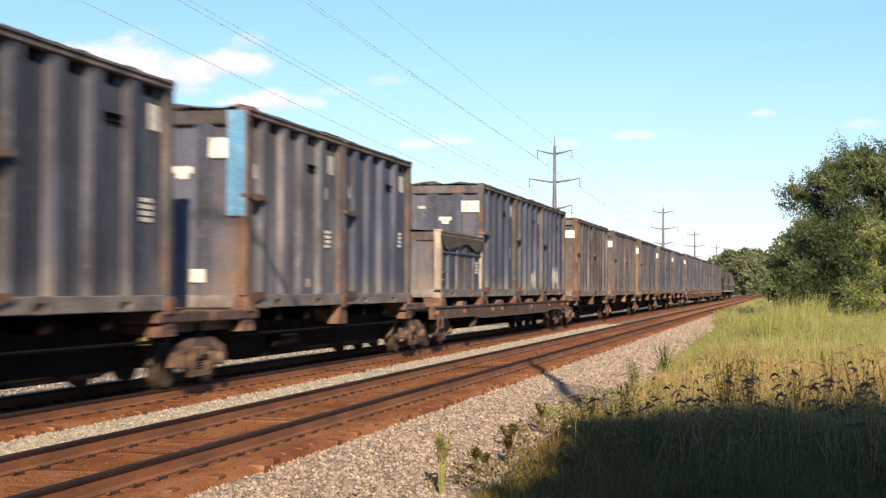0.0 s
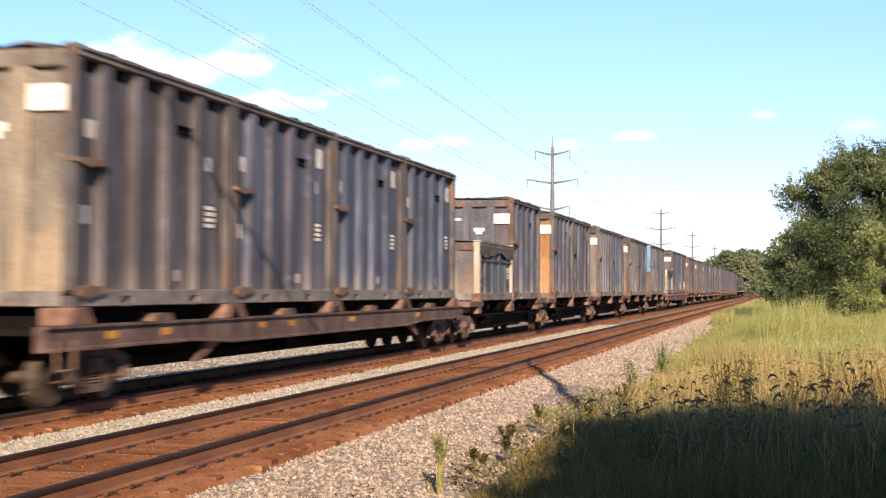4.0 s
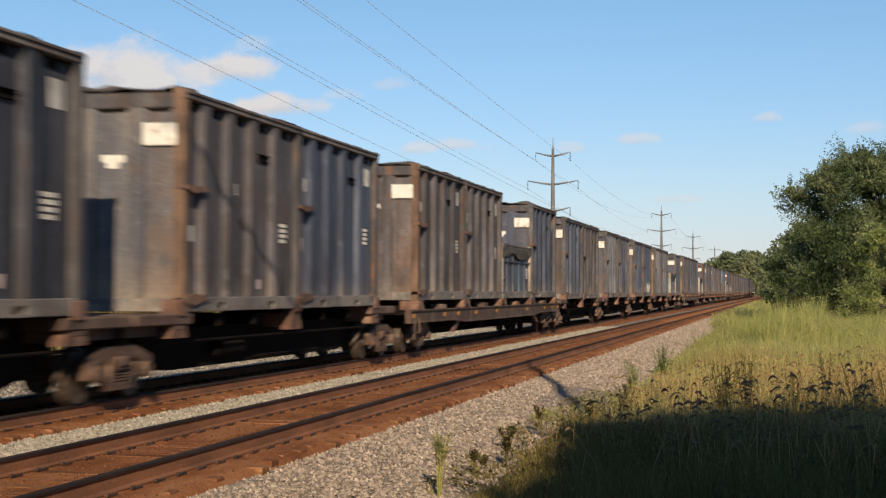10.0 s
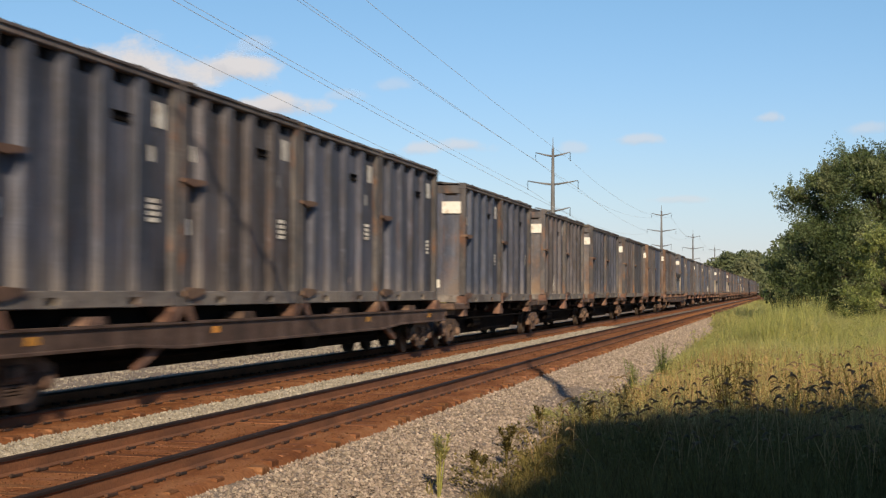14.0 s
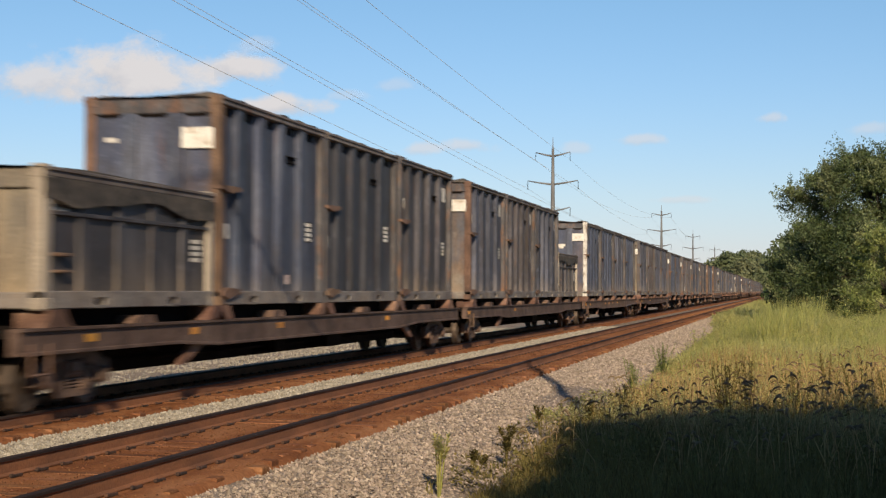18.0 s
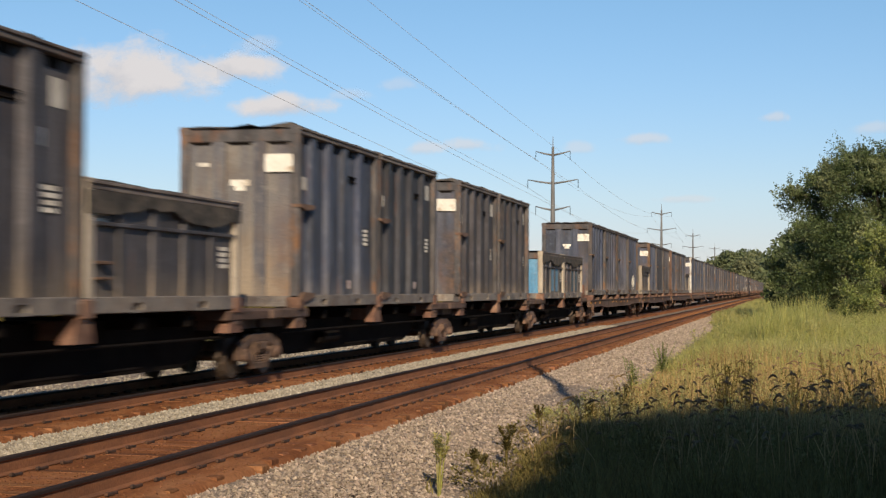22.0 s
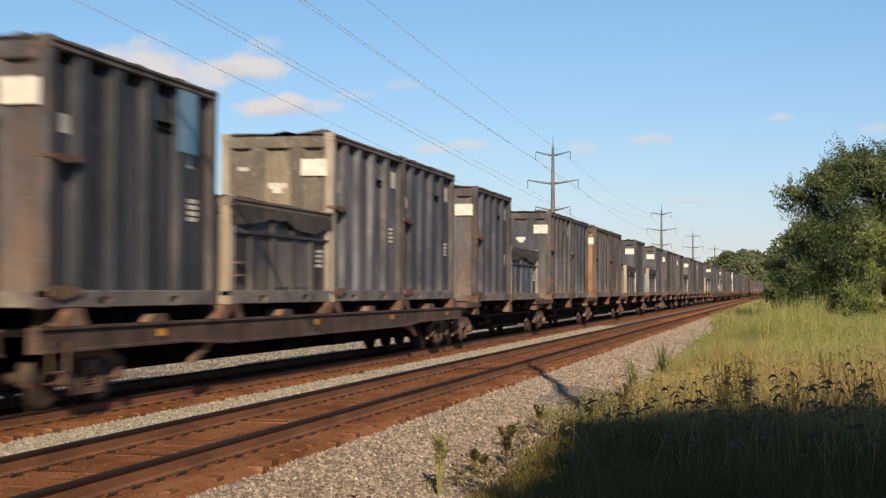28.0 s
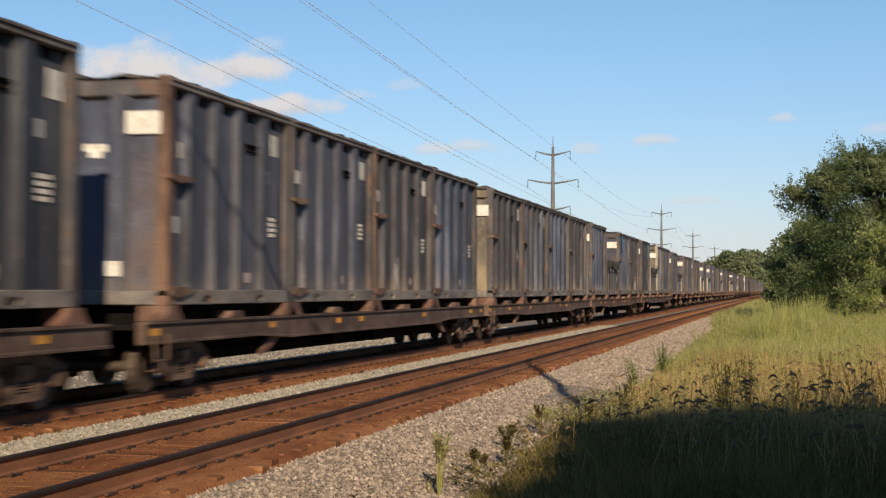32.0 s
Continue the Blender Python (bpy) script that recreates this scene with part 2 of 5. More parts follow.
    "tieplate": mat("rusty_spike_and_shadow", [(0.03, 0.02, 0.016), (0.09, 0.045, 0.028)], 5, (1, 1, 1), 0.9, 0, 0.3, 40),
    "bed": mat("rust_stained_ballast", [(0.16, 0.062, 0.027), (0.25, 0.102, 0.043), (0.31, 0.145, 0.068)], 0.9, (2, 0.6, 1), 0.95, 0, 0.8, 22, ((0.2, 0.14, 0.1), 0.66, 4), gloss=0.05),
    # near-black ballast: the shade of the train put into its colour
    "soot": mat("shade_dark_ballast", [(0.03, 0.025, 0.022), (0.055, 0.045, 0.038), (0.1, 0.075, 0.055)], 2.5, (1, 0.5, 1), 0.9, 0, 1.0, 22, gloss=0.05),
    "ballast": mat("grey_crushed_stone", [(0.155, 0.124, 0.099), (0.244, 0.198, 0.159), (0.33, 0.276, 0.225)], 14, (1, 1, 1), 0.95, 0, 1.0, 26, ((0.22, 0.14, 0.09), 0.66, 1.5), gloss=0.03),
    "greystones": mat("pale_ballast_stones", [(0.22, 0.2, 0.165), (0.34, 0.31, 0.262)], 6, (1, 1, 1), 0.95, 0, 0.4, 30, island=0.28, gloss=0.08),
    "stones": mat("ballast_stones", [(0.215, 0.173, 0.138), (0.362, 0.298, 0.243)], 6, (1, 1, 1), 0.95, 0, 0.4, 30, island=0.4, gloss=0.08),
    "redstones": mat("stained_stones", [(0.12, 0.055, 0.03), (0.19, 0.088, 0.043)], 6, (1, 1, 1), 0.95, 0, 0.4, 30, island=0.35, gloss=0.05),
    "soil": mat("weedy_soil", [(0.13, 0.12, 0.045), (0.2, 0.18, 0.07), (0.27, 0.225, 0.1)], 0.5, (1, 1, 1), 0.95, 0, 0.8, 9, gloss=0.03),
    "grass": mat("summer_grass", [(0.44, 0.46, 0.14), (0.56, 0.54, 0.19), (0.63, 0.57, 0.26)], 0.25, (1, 1, 1), 0.7, 0, 0.0, 20, island=0.12, thin=0.62),
    "drygrass": mat("dry_grass", [(0.36, 0.25, 0.1), (0.52, 0.38, 0.17)], 0.3, (1, 1, 1), 0.7, 0, 0.0, 20, island=0.35, thin=0.35),
    # weeds, and the foreground grass whose shade is deepened by this darker green
    "weed": mat("weed_and_shade_leaf", [(0.15, 0.126, 0.042), (0.24, 0.196, 0.068)], 0.6, (1, 1, 1), 0.75, 0, 0.0, 20, island=0.35, thin=0.35, gloss=0.1),
    "seed": mat("brown_seed_head", [(0.1, 0.065, 0.035), (0.19, 0.13, 0.07)], 2, (1, 1, 1), 0.85, 0, 0.2, 60, own=0.3),
    "leaf": mat("tree_leaf", [(0.042, 0.066, 0.024), (0.085, 0.12, 0.044), (0.22, 0.25, 0.12)], 0.35, (1, 1, 1), 0.5, 0, 0.0, 20, island=0.4, thin=0.3),
    "leaflight": mat("pale_tree_leaf", [(0.11, 0.15, 0.038), (0.2, 0.24, 0.072), (0.31, 0.33, 0.125)], 0.35, (1, 1, 1), 0.5, 0, 0.0, 20, island=0.35, thin=0.3),
    # far leaves with the haze put into their colour, paler and greyer
    "leafhaze": mat("hazed_tree_leaf", [(0.085, 0.115, 0.055), (0.13, 0.16, 0.08), (0.185, 0.2, 0.11)], 0.08, (1, 1, 1), 0.7, 0, 0.0, 20, island=0.3, thin=0.25),
    "bark": mat("bark", [(0.05, 0.04, 0.03), (0.11, 0.09, 0.07)], 3, (1, 1, 0.3), 0.9, 0, 0.6, 12),
    "pole": mat("weathering_steel_pole", [(0.12, 0.12, 0.125), (0.19, 0.19, 0.195)], 0.6, (1, 1, 0.3), 0.7, 0.2, 0.1, 20),
    "wire": mat("aluminium_cable", [(0.62, 0.62, 0.64), (0.75, 0.75, 0.77)], 1, (1, 1, 1), 0.5, 0.0, 0.0, 20),
    "locoblack": mat("locomotive_black", [(0.02, 0.02, 0.02), (0.05, 0.045, 0.04)], 1, (1, 1, 0.4), 0.5, 0, 0.1, 20),
    "locoorange": mat("locomotive_orange", [(0.5, 0.16, 0.04), (0.6, 0.24, 0.08)], 1, (1, 1, 0.4), 0.5, 0, 0.1, 20),
}
M["glass"] = mat("dark_window_glass", [(0.02, 0.025, 0.03), (0.03, 0.035, 0.04)], 1, (1, 1, 1), 0.08, 0, 0.0, 20)


# ---- mesh helpers ----
class Geo:
    """Collects faces for one mesh."""

    def __init__(self):
        self.v, self.f = [], []

    def add(self, verts, faces):
        k = len(self.v)
        self.v += [tuple(q) for q in verts]
        self.f += [tuple(i + k for i in f) for f in faces]
        return self

    def box(self, x0, x1, y0, y1, z0, z1, c=0.0):
        if c <= 0:
            return self.add([(x, y, z) for x in (x0, x1) for y in (y0, y1) for z in (z0, z1)],
                            [(0, 1, 3, 2), (4, 6, 7, 5), (0, 4, 5, 1), (2, 3, 7, 6), (0, 2, 6, 4), (1, 5, 7, 3)])
        c = min(c, 0.45 * (x1 - x0), 0.45 * (y1 - y0), 0.45 * (z1 - z0))
        rings = []
        for z, d in ((z0, c), (z0 + c, 0), (z1 - c, 0), (z1, c)):
            rings.append([(x0 + d, y0 + d, z), (x1 - d, y0 + d, z), (x1 - d, y1 - d, z), (x0 + d, y1 - d, z)])
        faces = [(3, 2, 1, 0), (12, 13, 14, 15)]
        for r in range(3):
            for i in range(4):
                a, b = 4 * r + i, 4 * r + (i + 1) % 4
                faces.append((a, b, b + 4, a + 4))
        return self.add([p for r in rings for p in r], faces)

    def prism(self, pts, axis, a, b):
        """Extrudes a polygon (two coordinates each) along axis from a to b."""
        def put(u, v, w):
            return {"x": (w, u, v), "y": (u, w, v), "z": (u, v, w)}[axis]
        n = len(pts)
        faces = [tuple(range(n))[::-1], tuple(range(n, 2 * n))] + [(i, (i + 1) % n, n + (i + 1) % n, n + i) for i in range(n)]
        return self.add([put(u, v, a) for u, v in pts] + [put(u, v, b) for u, v in pts], faces)

    def tube(self, p0, p1, r0, r1, n=8, caps=True):
        p0, p1 = Vector(p0), Vector(p1)
        q = (p1 - p0).to_track_quat("Z", "Y")
        ring = [Vector((math.cos(2 * math.pi * i / n), math.sin(2 * math.pi * i / n), 0)) for i in range(n)]
        vs = [p0 + q @ (r * r0) for r in ring] + [p1 + q @ (r * r1) for r in ring]
        fs = [(i, (i + 1) % n, n + (i + 1) % n, n + i) for i in range(n)]
        if caps:
            fs += [tuple(range(n))[::-1], tuple(range(n, 2 * n))]
        return self.add(vs, fs)

    def path(self, pts, radii, n=6):
        """One bent, tapering tube."""
        pts = [Vector(q) for q in pts]
        vs, m = [], len(pts)
        for i, (p, r) in enumerate(zip(pts, radii)):
            q = (pts[min(m - 1, i + 1)] - pts[max(0, i - 1)]).to_track_quat("Z", "Y")
            vs += [p + q @ Vector((r * math.cos(2 * math.pi * k / n), r * math.sin(2 * math.pi * k / n), 0)) for k in range(n)]
        fs = [(i * n + k, i * n + (k + 1) % n, (i + 1) * n + (k + 1) % n, (i + 1) * n + k) for i in range(m - 1) for k in range(n)]
        return self.add(vs, fs + [tuple(range(n))[::-1], tuple(range((m - 1) * n, m * n))])

    def mesh(self, name, material, smooth=False):
        me = bpy.data.meshes.new(name)
        me.from_pydata(self.v, [], self.f)
        bm = bmesh.new()
        bm.from_mesh(me)
        bmesh.ops.recalc_face_normals(bm, faces=bm.faces)
        bm.to_mesh(me)
        bm.free()
        me.materials.append(M[material])
        if smooth:
            me.polygons.foreach_set("use_smooth", [True] * len(me.polygons))
        return me


MESHES = {}


def shared(key, make, material, smooth=False):
    """One mesh for all alike pieces."""
    if (key, material) not in MESHES:
        MESHES[key, material] = make().mesh(key, material, smooth)
    return MESHES[key, material]


def part(name, me, parent, label="", at=None):
    ob = new(name, me)
    ob.parent = parent
    if at is not None:
        ob.location = at
    if label:
        ob["label"] = label
    return ob


def thing(name, label, category, group="", kind="", at=(0, 0, 0)):
    ob = new(name)
    ob.empty_display_size = 0.2
    ob.location = at
    return tagged(ob, label, category, group, kind)


def sheet(name, material, verts, faces, smooth=False):
    """A mesh object straight from arrays."""
    me = bpy.data.meshes.new(name)
    me.from_pydata(verts, [], faces)
    me.materials.append(M[material])
    if smooth:
        me.polygons.foreach_set("use_smooth", [True] * len(me.polygons))
    return new(name, me)


# ---- the line: plan ----
NEAR, FAR = -6.74, -10.675     # track centres; rail tops lie at z = 0
SPEED = 21.3                   # metres a second, away from the camera
MOVERS = []

# ---- ground ----
def ground_height(x, y):
    """Formation, shoulder and the low verge on both sides."""
    prof = [(-400, 0.4), (-40, -0.2), (-20, -0.65), (-15.5, -0.6), (-13.6, -0.345), (-11.95, -0.345), (-11.2, -0.26), (-8.0, -0.245), (-5.45, -0.275), (-5.0, -0.3), (-4.3, -0.38), (-3.2, -0.55), (-1.5, -0.75), (3, -0.55), (10, -0.2), (40, 0.1), (400, 1.0)]
    lift = 0.35 * min(1.0, max(0.0, (y - 26) / 34.0)) * min(1.0, max(0.0, (x + 2.9) / 2.6)) if x < 60 else 0.35
    for (a, p), (b, q) in zip(prof, prof[1:]):
        if a <= x <= b:
            return p + (q - p) * (x - a) / (b - a) + lift
    return prof[-1][1] + lift


def edge(y):
    """Where the growth of the verge meets the stones."""
    line = [(-3000, -3.0), (14, -3.0), (18, -3.15), (22, -3.3), (25, -3.3), (30, -3.1), (45, -3.3), (75, -3.45), (104, -4.7), (114, -5.2), (4000, -5.3)]
    for (a, p), (b, q) in zip(line, line[1:]):
        if a <= y <= b:
            return p + (q - p) * (y - a) / (b - a) + 0.22 * noise.noise((y * 0.35, 3, 0)) + 0.2 * noise.noise((y * 1.4, 9, 0))


def build_ground():
    xs = [-2500, -400, -120, -40, -25, -21, -19, -17, -15.5, -14.5, -13.6, -12.6, -11.95, -11.2, -9.9, -8.7, -7.9, -6.7, -5.45, -5.0, -4.6, -4.3, -3.9, -3.5, -3.2, -2.9, -2.6, -2.3, -2, -1.5, 0, 1.5, 3, 6, 10, 20, 40, 120, 400, 2500]
    ys = [-3000, -800, -300, -100, -30] + [-10 + 2 * i for i in range(60)] + [115, 130, 150, 180, 220, 300, 400, 600, 900, 1500, 4000]
    verts = []
    for y in ys:
        for x in xs:
            wob = 0.05 * noise.noise((x * 0.6, y * 0.4, 0)) if x > -4.4 or x < -14 else 0.02 * noise.noise((x, y, 3))
            verts.append((x + (0.18 * noise.noise((y * 0.5, 7, 0)) if -4.8 < x < -2.8 else 0), y, ground_height(min(400, max(-400, x)), y) + wob))
    n = len(xs)
    faces, slots = [], []
    for j in range(len(ys) - 1):
        for i in range(n - 1):
            faces.append((j * n + i, j * n + i + 1, (j + 1) * n + i + 1, (j + 1) * n + i))
            mid = 0.5 * (xs[i] + xs[i + 1])
            slots.append(0 if -21 < mid < edge(ys[j]) + 0.15 else 1)
    g = sheet("ground", "ballast", verts, faces, True)
    g.data.materials.append(M["soil"])
    g.data.polygons.foreach_set("material_index", slots)
    tagged(g, "grey crushed stone roadbed running into weedy soil", "ground", kind="structure")


build_ground()


def track(name, cx, label, y0, y1, bedmat):
    """A track bed with two rails, timber ties and spikes with their shadows."""
    t = thing(name, label, "railway track", kind="structure")
    bed = Geo()
    pts = [(cx - 1.42, -0.37), (cx - 1.22, -0.22), (cx - 0.9, -0.184), (cx - 0.3, -0.189), (cx + 0.3, -0.189), (cx + 0.95, -0.182), (cx + 1.18, -0.184), (cx + 1.31, -0.22), (cx + 1.44, -0.37)]
    ys = [y0] + [y for y in range(-10, 140, 3)] + [y1]
    n = len(pts)
    vs = [(px, y, pz + 0.008 * noise.noise((px * 3, y * 1.3, 0))) for y in ys for px, pz in pts]
    fs = [(j * n + i, j * n + i + 1, (j + 1) * n + i + 1, (j + 1) * n + i) for j in range(len(ys) - 1) for i in range(n - 1)]
    b = sheet("track_bed", bedmat, vs, fs, True)
    b.parent = t
    b["label"] = "rust-stained ballast between the rails"
    for side in (-1, 1):
        x = cx + side * 0.7525
        head = [(x - 0.036, -0.034), (x - 0.036, -0.008), (x - 0.026, 0.0), (x + 0.026, 0.0), (x + 0.036, -0.008), (x + 0.036, -0.034)]
        part("rail_head", Geo().prism(head, "y", y0, y1).mesh("rail_head", "railtop"), t, "worn steel rail head")
        web = [(x - 0.07, -0.178), (x - 0.07, -0.168), (x - 0.02, -0.15), (x - 0.016, -0.05), (x - 0.034, -0.0345), (x + 0.034, -0.0345), (x + 0.016, -0.05), (x + 0.02, -0.15), (x + 0.07, -0.168), (x + 0.07, -0.178)]
        part("rail_web", Geo().prism(web, "y", y0, y1).mesh("rail_web", "railweb"), t, "rust-brown rail web and foot")
    return t


def tie_shape(k):
    r = random.Random(40 + k)
    g = Geo()
    g.box(-1.29 + r.uniform(-0.03, 0.03), 1.27 + r.uniform(-0.09, 0.13), -0.11, 0.11, -0.36, -0.181 + r.uniform(-0.006, 0.004), 0.012)
    return g


def spike_shape():
    """Spike heads beside the rails, each with a dark bar for its shadow."""
    g = Geo()
    for side in (-1, 1):
        x = side * 0.7525
        for dx in (-0.14, 0.14):
            g.box(x + dx - 0.016, x + dx + 0.016, -0.08, -0.03, -0.178, -0.142, 0.006)
            # the long dark bar stands in for the spike's cast shadow
            g.box(x + dx - 0.012, x + dx + 0.012, -0.03, 0.15, -0.182, -0.155, 0.004)
    return g


near_track = track("railway_track", NEAR, "empty rust-brown track with timber ties", -800, 1400, "bed")
far_track = track("railway_track", FAR, "track that the container train runs on", -800, 1400, "bed")

# dark strip past the far track, painted in for the train's shade
dark_layer = sheet("soot_strip", "soot", [(x, y, -0.325 + 0.01 * noise.noise((x, y * 0.7, 2)) - (0.02 if x < -13 else 0)) for y in [-800] + list(range(-10, 160, 4)) + [1400] for x in (-13.75, -13.2, -12.6, -12.0)],
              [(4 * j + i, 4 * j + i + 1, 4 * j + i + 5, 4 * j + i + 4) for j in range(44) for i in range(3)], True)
tagged(dark_layer, "dark ballast strip painted as shade from the train", "ground", kind="structure")

# ---- the train ----
def cbox(*a):
    return Geo().box(*a)


LEN, WID, TALL, LOW = 6.06, 2.5, 3.57, 1.86
DECK = 1.29
RIBS = (0.175, 0.365, 0.555, 0.765)
SKIN = 1.14                    # the bays' skin; the ribs stand out to 1.25


def tarp_shape(h, drape, seed):
    """A slack sheet over the load, sagging between the rails and hanging over the sides."""
    r = random.Random(seed)
    nx, ny = 12, 14
    vs, fs = [], []
    for j in range(ny + 1):
        v = j / ny
        y = -0.04 + (LEN + 0.08) * v
        hem = drape * (0.85 + 0.22 * math.sin(v * 9 + seed) + 0.12 * r.random())
        for i in range(nx + 1):
            u = i / nx
            if i == 0:
                vs.append((-1.275, y, h - hem))
            elif i == nx:
                vs.append((1.275, y, h - hem * (0.9 + 0.2 * r.random())))
            else:
                w = (i - 1) / (nx - 2)
                x = -1.265 + 2.53 * w
                crown = 0.06 * math.sin(math.pi * w) + 0.03 * math.sin(7 * v + 5 * w + seed) + 0.025 * r.random()
                vs.append((x, y, h + 0.012 + crown * (0.5 + 0.5 * math.sin(math.pi * v)) + 0.025 * math.sin(11 * v + seed)))
    n = nx + 1
    for j in range(ny):
        for i in range(nx):
            fs.append((j * n + i, j * n + i + 1, (j + 1) * n + i + 1, (j + 1) * n + i))
    g = Geo().add(vs, fs)
    return g


def load_shape(seed):
    """The ragged top of a heaped, covered load that spills over the top rails."""
    r = random.Random(seed)
    nx, ny = 9, 46
    vs, fs = [], []
    for j in range(ny + 1):
        for i in range(nx + 1):
            u, v = i / nx, j / ny
            rim = min(i, nx - i, j, ny - j)
            lump = max(0.0, noise.noise((seed * 9 + 5 * u, 6 * v, 1)) + 0.2) * 0.1 + 0.07 * r.random() ** 2
            z = TALL + 0.02 + lump if rim else TALL + 0.012 + 0.5 * lump * (r.random() < 0.6)
            vs.append((-1.24 + 2.48 * u, 0.02 + (LEN - 0.04) * v, z))
    n = nx + 1
    for j in range(ny):
        for i in range(nx):
            fs.append((j * n + i, j * n + i + 1, (j + 1) * n + i + 1, (j + 1) * n + i))
    return Geo().add(vs, fs)


def rib_shape(h):
    if h < 3:
        return Geo().prism([(-0.1, -0.07), (-0.08, 0.0), (0.08, 0.0), (0.1, -0.07)], "z", 0.22, h - 0.1)
    return Geo().prism([(-0.25, SKIN - 1.25), (-0.16, 0.0), (0.14, 0.0), (0.21, SKIN - 1.25)], "z", 0.22, h - 0.1)


def side_rib(h):
    g = rib_shape(h)
    g.v = [(y, x, z) for x, y, z in g.v]
    return g


def back_wall(h):
    """The far side in one pressing: skin and ribs."""
    tall = h > 3
    skin, out = (1.175, 1.25) if tall else (1.18, 1.23)
    w = 0.24 if tall else 0.1
    pts = [(skin, 0.1)]
    for fr in RIBS if tall else (0.2, 0.4, 0.6, 0.8):
        y = fr * LEN
        pts += [(skin, y - w), (out, y - 0.7 * w), (out, y + 0.7 * w), (skin, y + w)]
    pts += [(skin, LEN - 0.1), (skin - 0.02, LEN - 0.1), (skin - 0.02, 0.1)]
    return flip(Geo().prism(pts, "z", 0.18, h - 0.08))


def bars(w, h, rows, seed):
    """Rows of short bars that stand for lettering, on a face that looks along x."""
    r = random.Random(seed)
    g = Geo()
    for k in range(rows):
        z = h * (rows - 0.5 - k) / rows - h / 2
        y = -w / 2
        while y < w / 2 - 0.03:
            s = r.uniform(0.03, 0.08)
            g.box(0, 0.004, y, min(w / 2, y + s), z - h / rows * 0.33, z + h / rows * 0.33)
            y += s + 0.016
    return g


def container(S, kind, side, end, post, n, base):
    """A waste container; S is where its rear end stands on the train at the start. n seeds its small differences."""
    r = random.Random(n * 7 + 3)
    tall = kind == "T"
    h = TALL if tall else LOW
    words = {"dusty": "dusty grey", "slate": "slate-grey", "blue": "faded blue", "umber": "rusty brown", "char": "soot-grey", "navy": "dark navy"}[side]
    endword = {"orange": " with an orange rust-dusted end", "ochre": " with an ochre dusty end", "tan": " with a dusty tan end", "greyend": " with a pale dusty end", "bright": " with a bright blue end"}.get(end, "")
    if tall:
        c = thing("waste_container", "tall %s ribbed steel waste container%s" % (words, endword), "container", "containers on the train")
    else:
        c = thing("open_top_container", "low %s open-top container under a slack black tarpaulin%s" % (words, ""), "container", "low containers on the train")
    MOVERS.append((c, FAR, S, base))
    key = kind
    # body
    part("floor", shared(key + "floor", lambda: cbox(-1.2, 1.2, 0.05, LEN - 0.05, 0.1, 0.2), "rustpost"), c)
    for sx in (1, -1):
        if sx < 0:
            part("side_wall", shared(key + "back_wall", lambda: back_wall(h), side), c)
        else:
            part("side_wall", shared(key + "side_wall%d" % sx, lambda: cbox(*sorted((sx * (SKIN - 0.02 if tall else 1.16), sx * (SKIN if tall else 1.18))), 0.1, LEN - 0.1, 0.18, h - 0.08), side), c)
        for fr in (RIBS if tall else (0.2, 0.4, 0.6, 0.8)) if sx > 0 else ():
            part("rib", shared(key + "rib%d" % sx, (lambda: side_rib(h)) if sx > 0 else (lambda: flip(side_rib(h))), side), c, at=(sx * 1.25 if tall else sx * 1.23, fr * LEN, 0))
        part("bottom_rail", shared(key + "bottom_rail%d" % sx, lambda: bottom_rail(sx), "rail_sill"), c, "dusty grey bottom rail with fork pockets")
        part("top_rail", shared(key + "top_rail%d" % sx, lambda: top_rail(sx, h), "rim"), c)
    for y0, nm in ((0.0, "rear"), (LEN, "front")):
        wall = end if nm == "rear" else side
        part("end_wall", shared(key + "end_wall" + nm, lambda: cbox(-1.12, 1.12, *sorted((abs(y0 - 0.06), abs(y0 - 0.09))), 0.18, h - 0.1), wall), c)
        for x in (-0.43, 0.43):
            part("end_rib", shared(key + "end_rib" + nm + str(x), lambda: cbox(x - 0.13, x + 0.13, *sorted((abs(y0 - 0.01), abs(y0 - 0.075))), 0.2, h - 0.14, 0.012), wall), c)
        part("end_top_rail", shared(key + "etr" + nm, lambda: cbox(-1.12, 1.12, *sorted((abs(y0 - 0.005), abs(y0 - 0.1))), h - 0.27, h - 0.02, 0.015), "edge" if end != "tan" else "tan"), c)
        part("end_sill", shared(key + "es" + nm, lambda: cbox(-1.12, 1.12, *sorted((abs(y0), abs(y0 - 0.1))), 0.0, 0.22, 0.015), "rail_sill"), c)
        for x in (-1, 1):
            me = shared(key + "post" + nm + str(x), lambda: corner_post(x, y0, h), post if nm == "rear" or not tall else "edge")
            part("corner_post", me, c)
    if tall:
        part("load_cover", shared("load%d" % (n % 5), lambda: load_shape(n % 5), "tarp"), c, "uneven dark cover over the load")
        part("hand_hold", shared("slot", slot_shape, "black"), c, "dark slotted hand hold", at=(SKIN, 0.665 * LEN, 0.79 * h))
        # black strips painted in as the shadows under the top rails
        part("top_strip", shared("topshade", top_shade_shape, "black"), c, "dark strip standing for the shadow under the top rail")
        part("end_strip", shared("endshade", end_shade_shape, "black"), c, "dark strip standing for the shadow under the end rail")
        part("door_bar", shared("low_bar", lambda: Geo().prism([(0.05, 0.16), (0.3, 0.1), (0.95, 0.2), (0.95, 0.27), (0.3, 0.3), (0.05, 0.24)], "x", 1.1, 1.31), "rustpost"), c, "rusty lower locking bar")
        part("door_bar", shared("door_bar", lambda: Geo().prism([(-0.02, 1.99), (0.35, 1.93), (0.9, 2.0), (0.9, 2.06), (0.35, 2.06), (-0.02, 2.05)], "x", 1.12, 1.32), "rustpost"), c, "rusty locking bar")
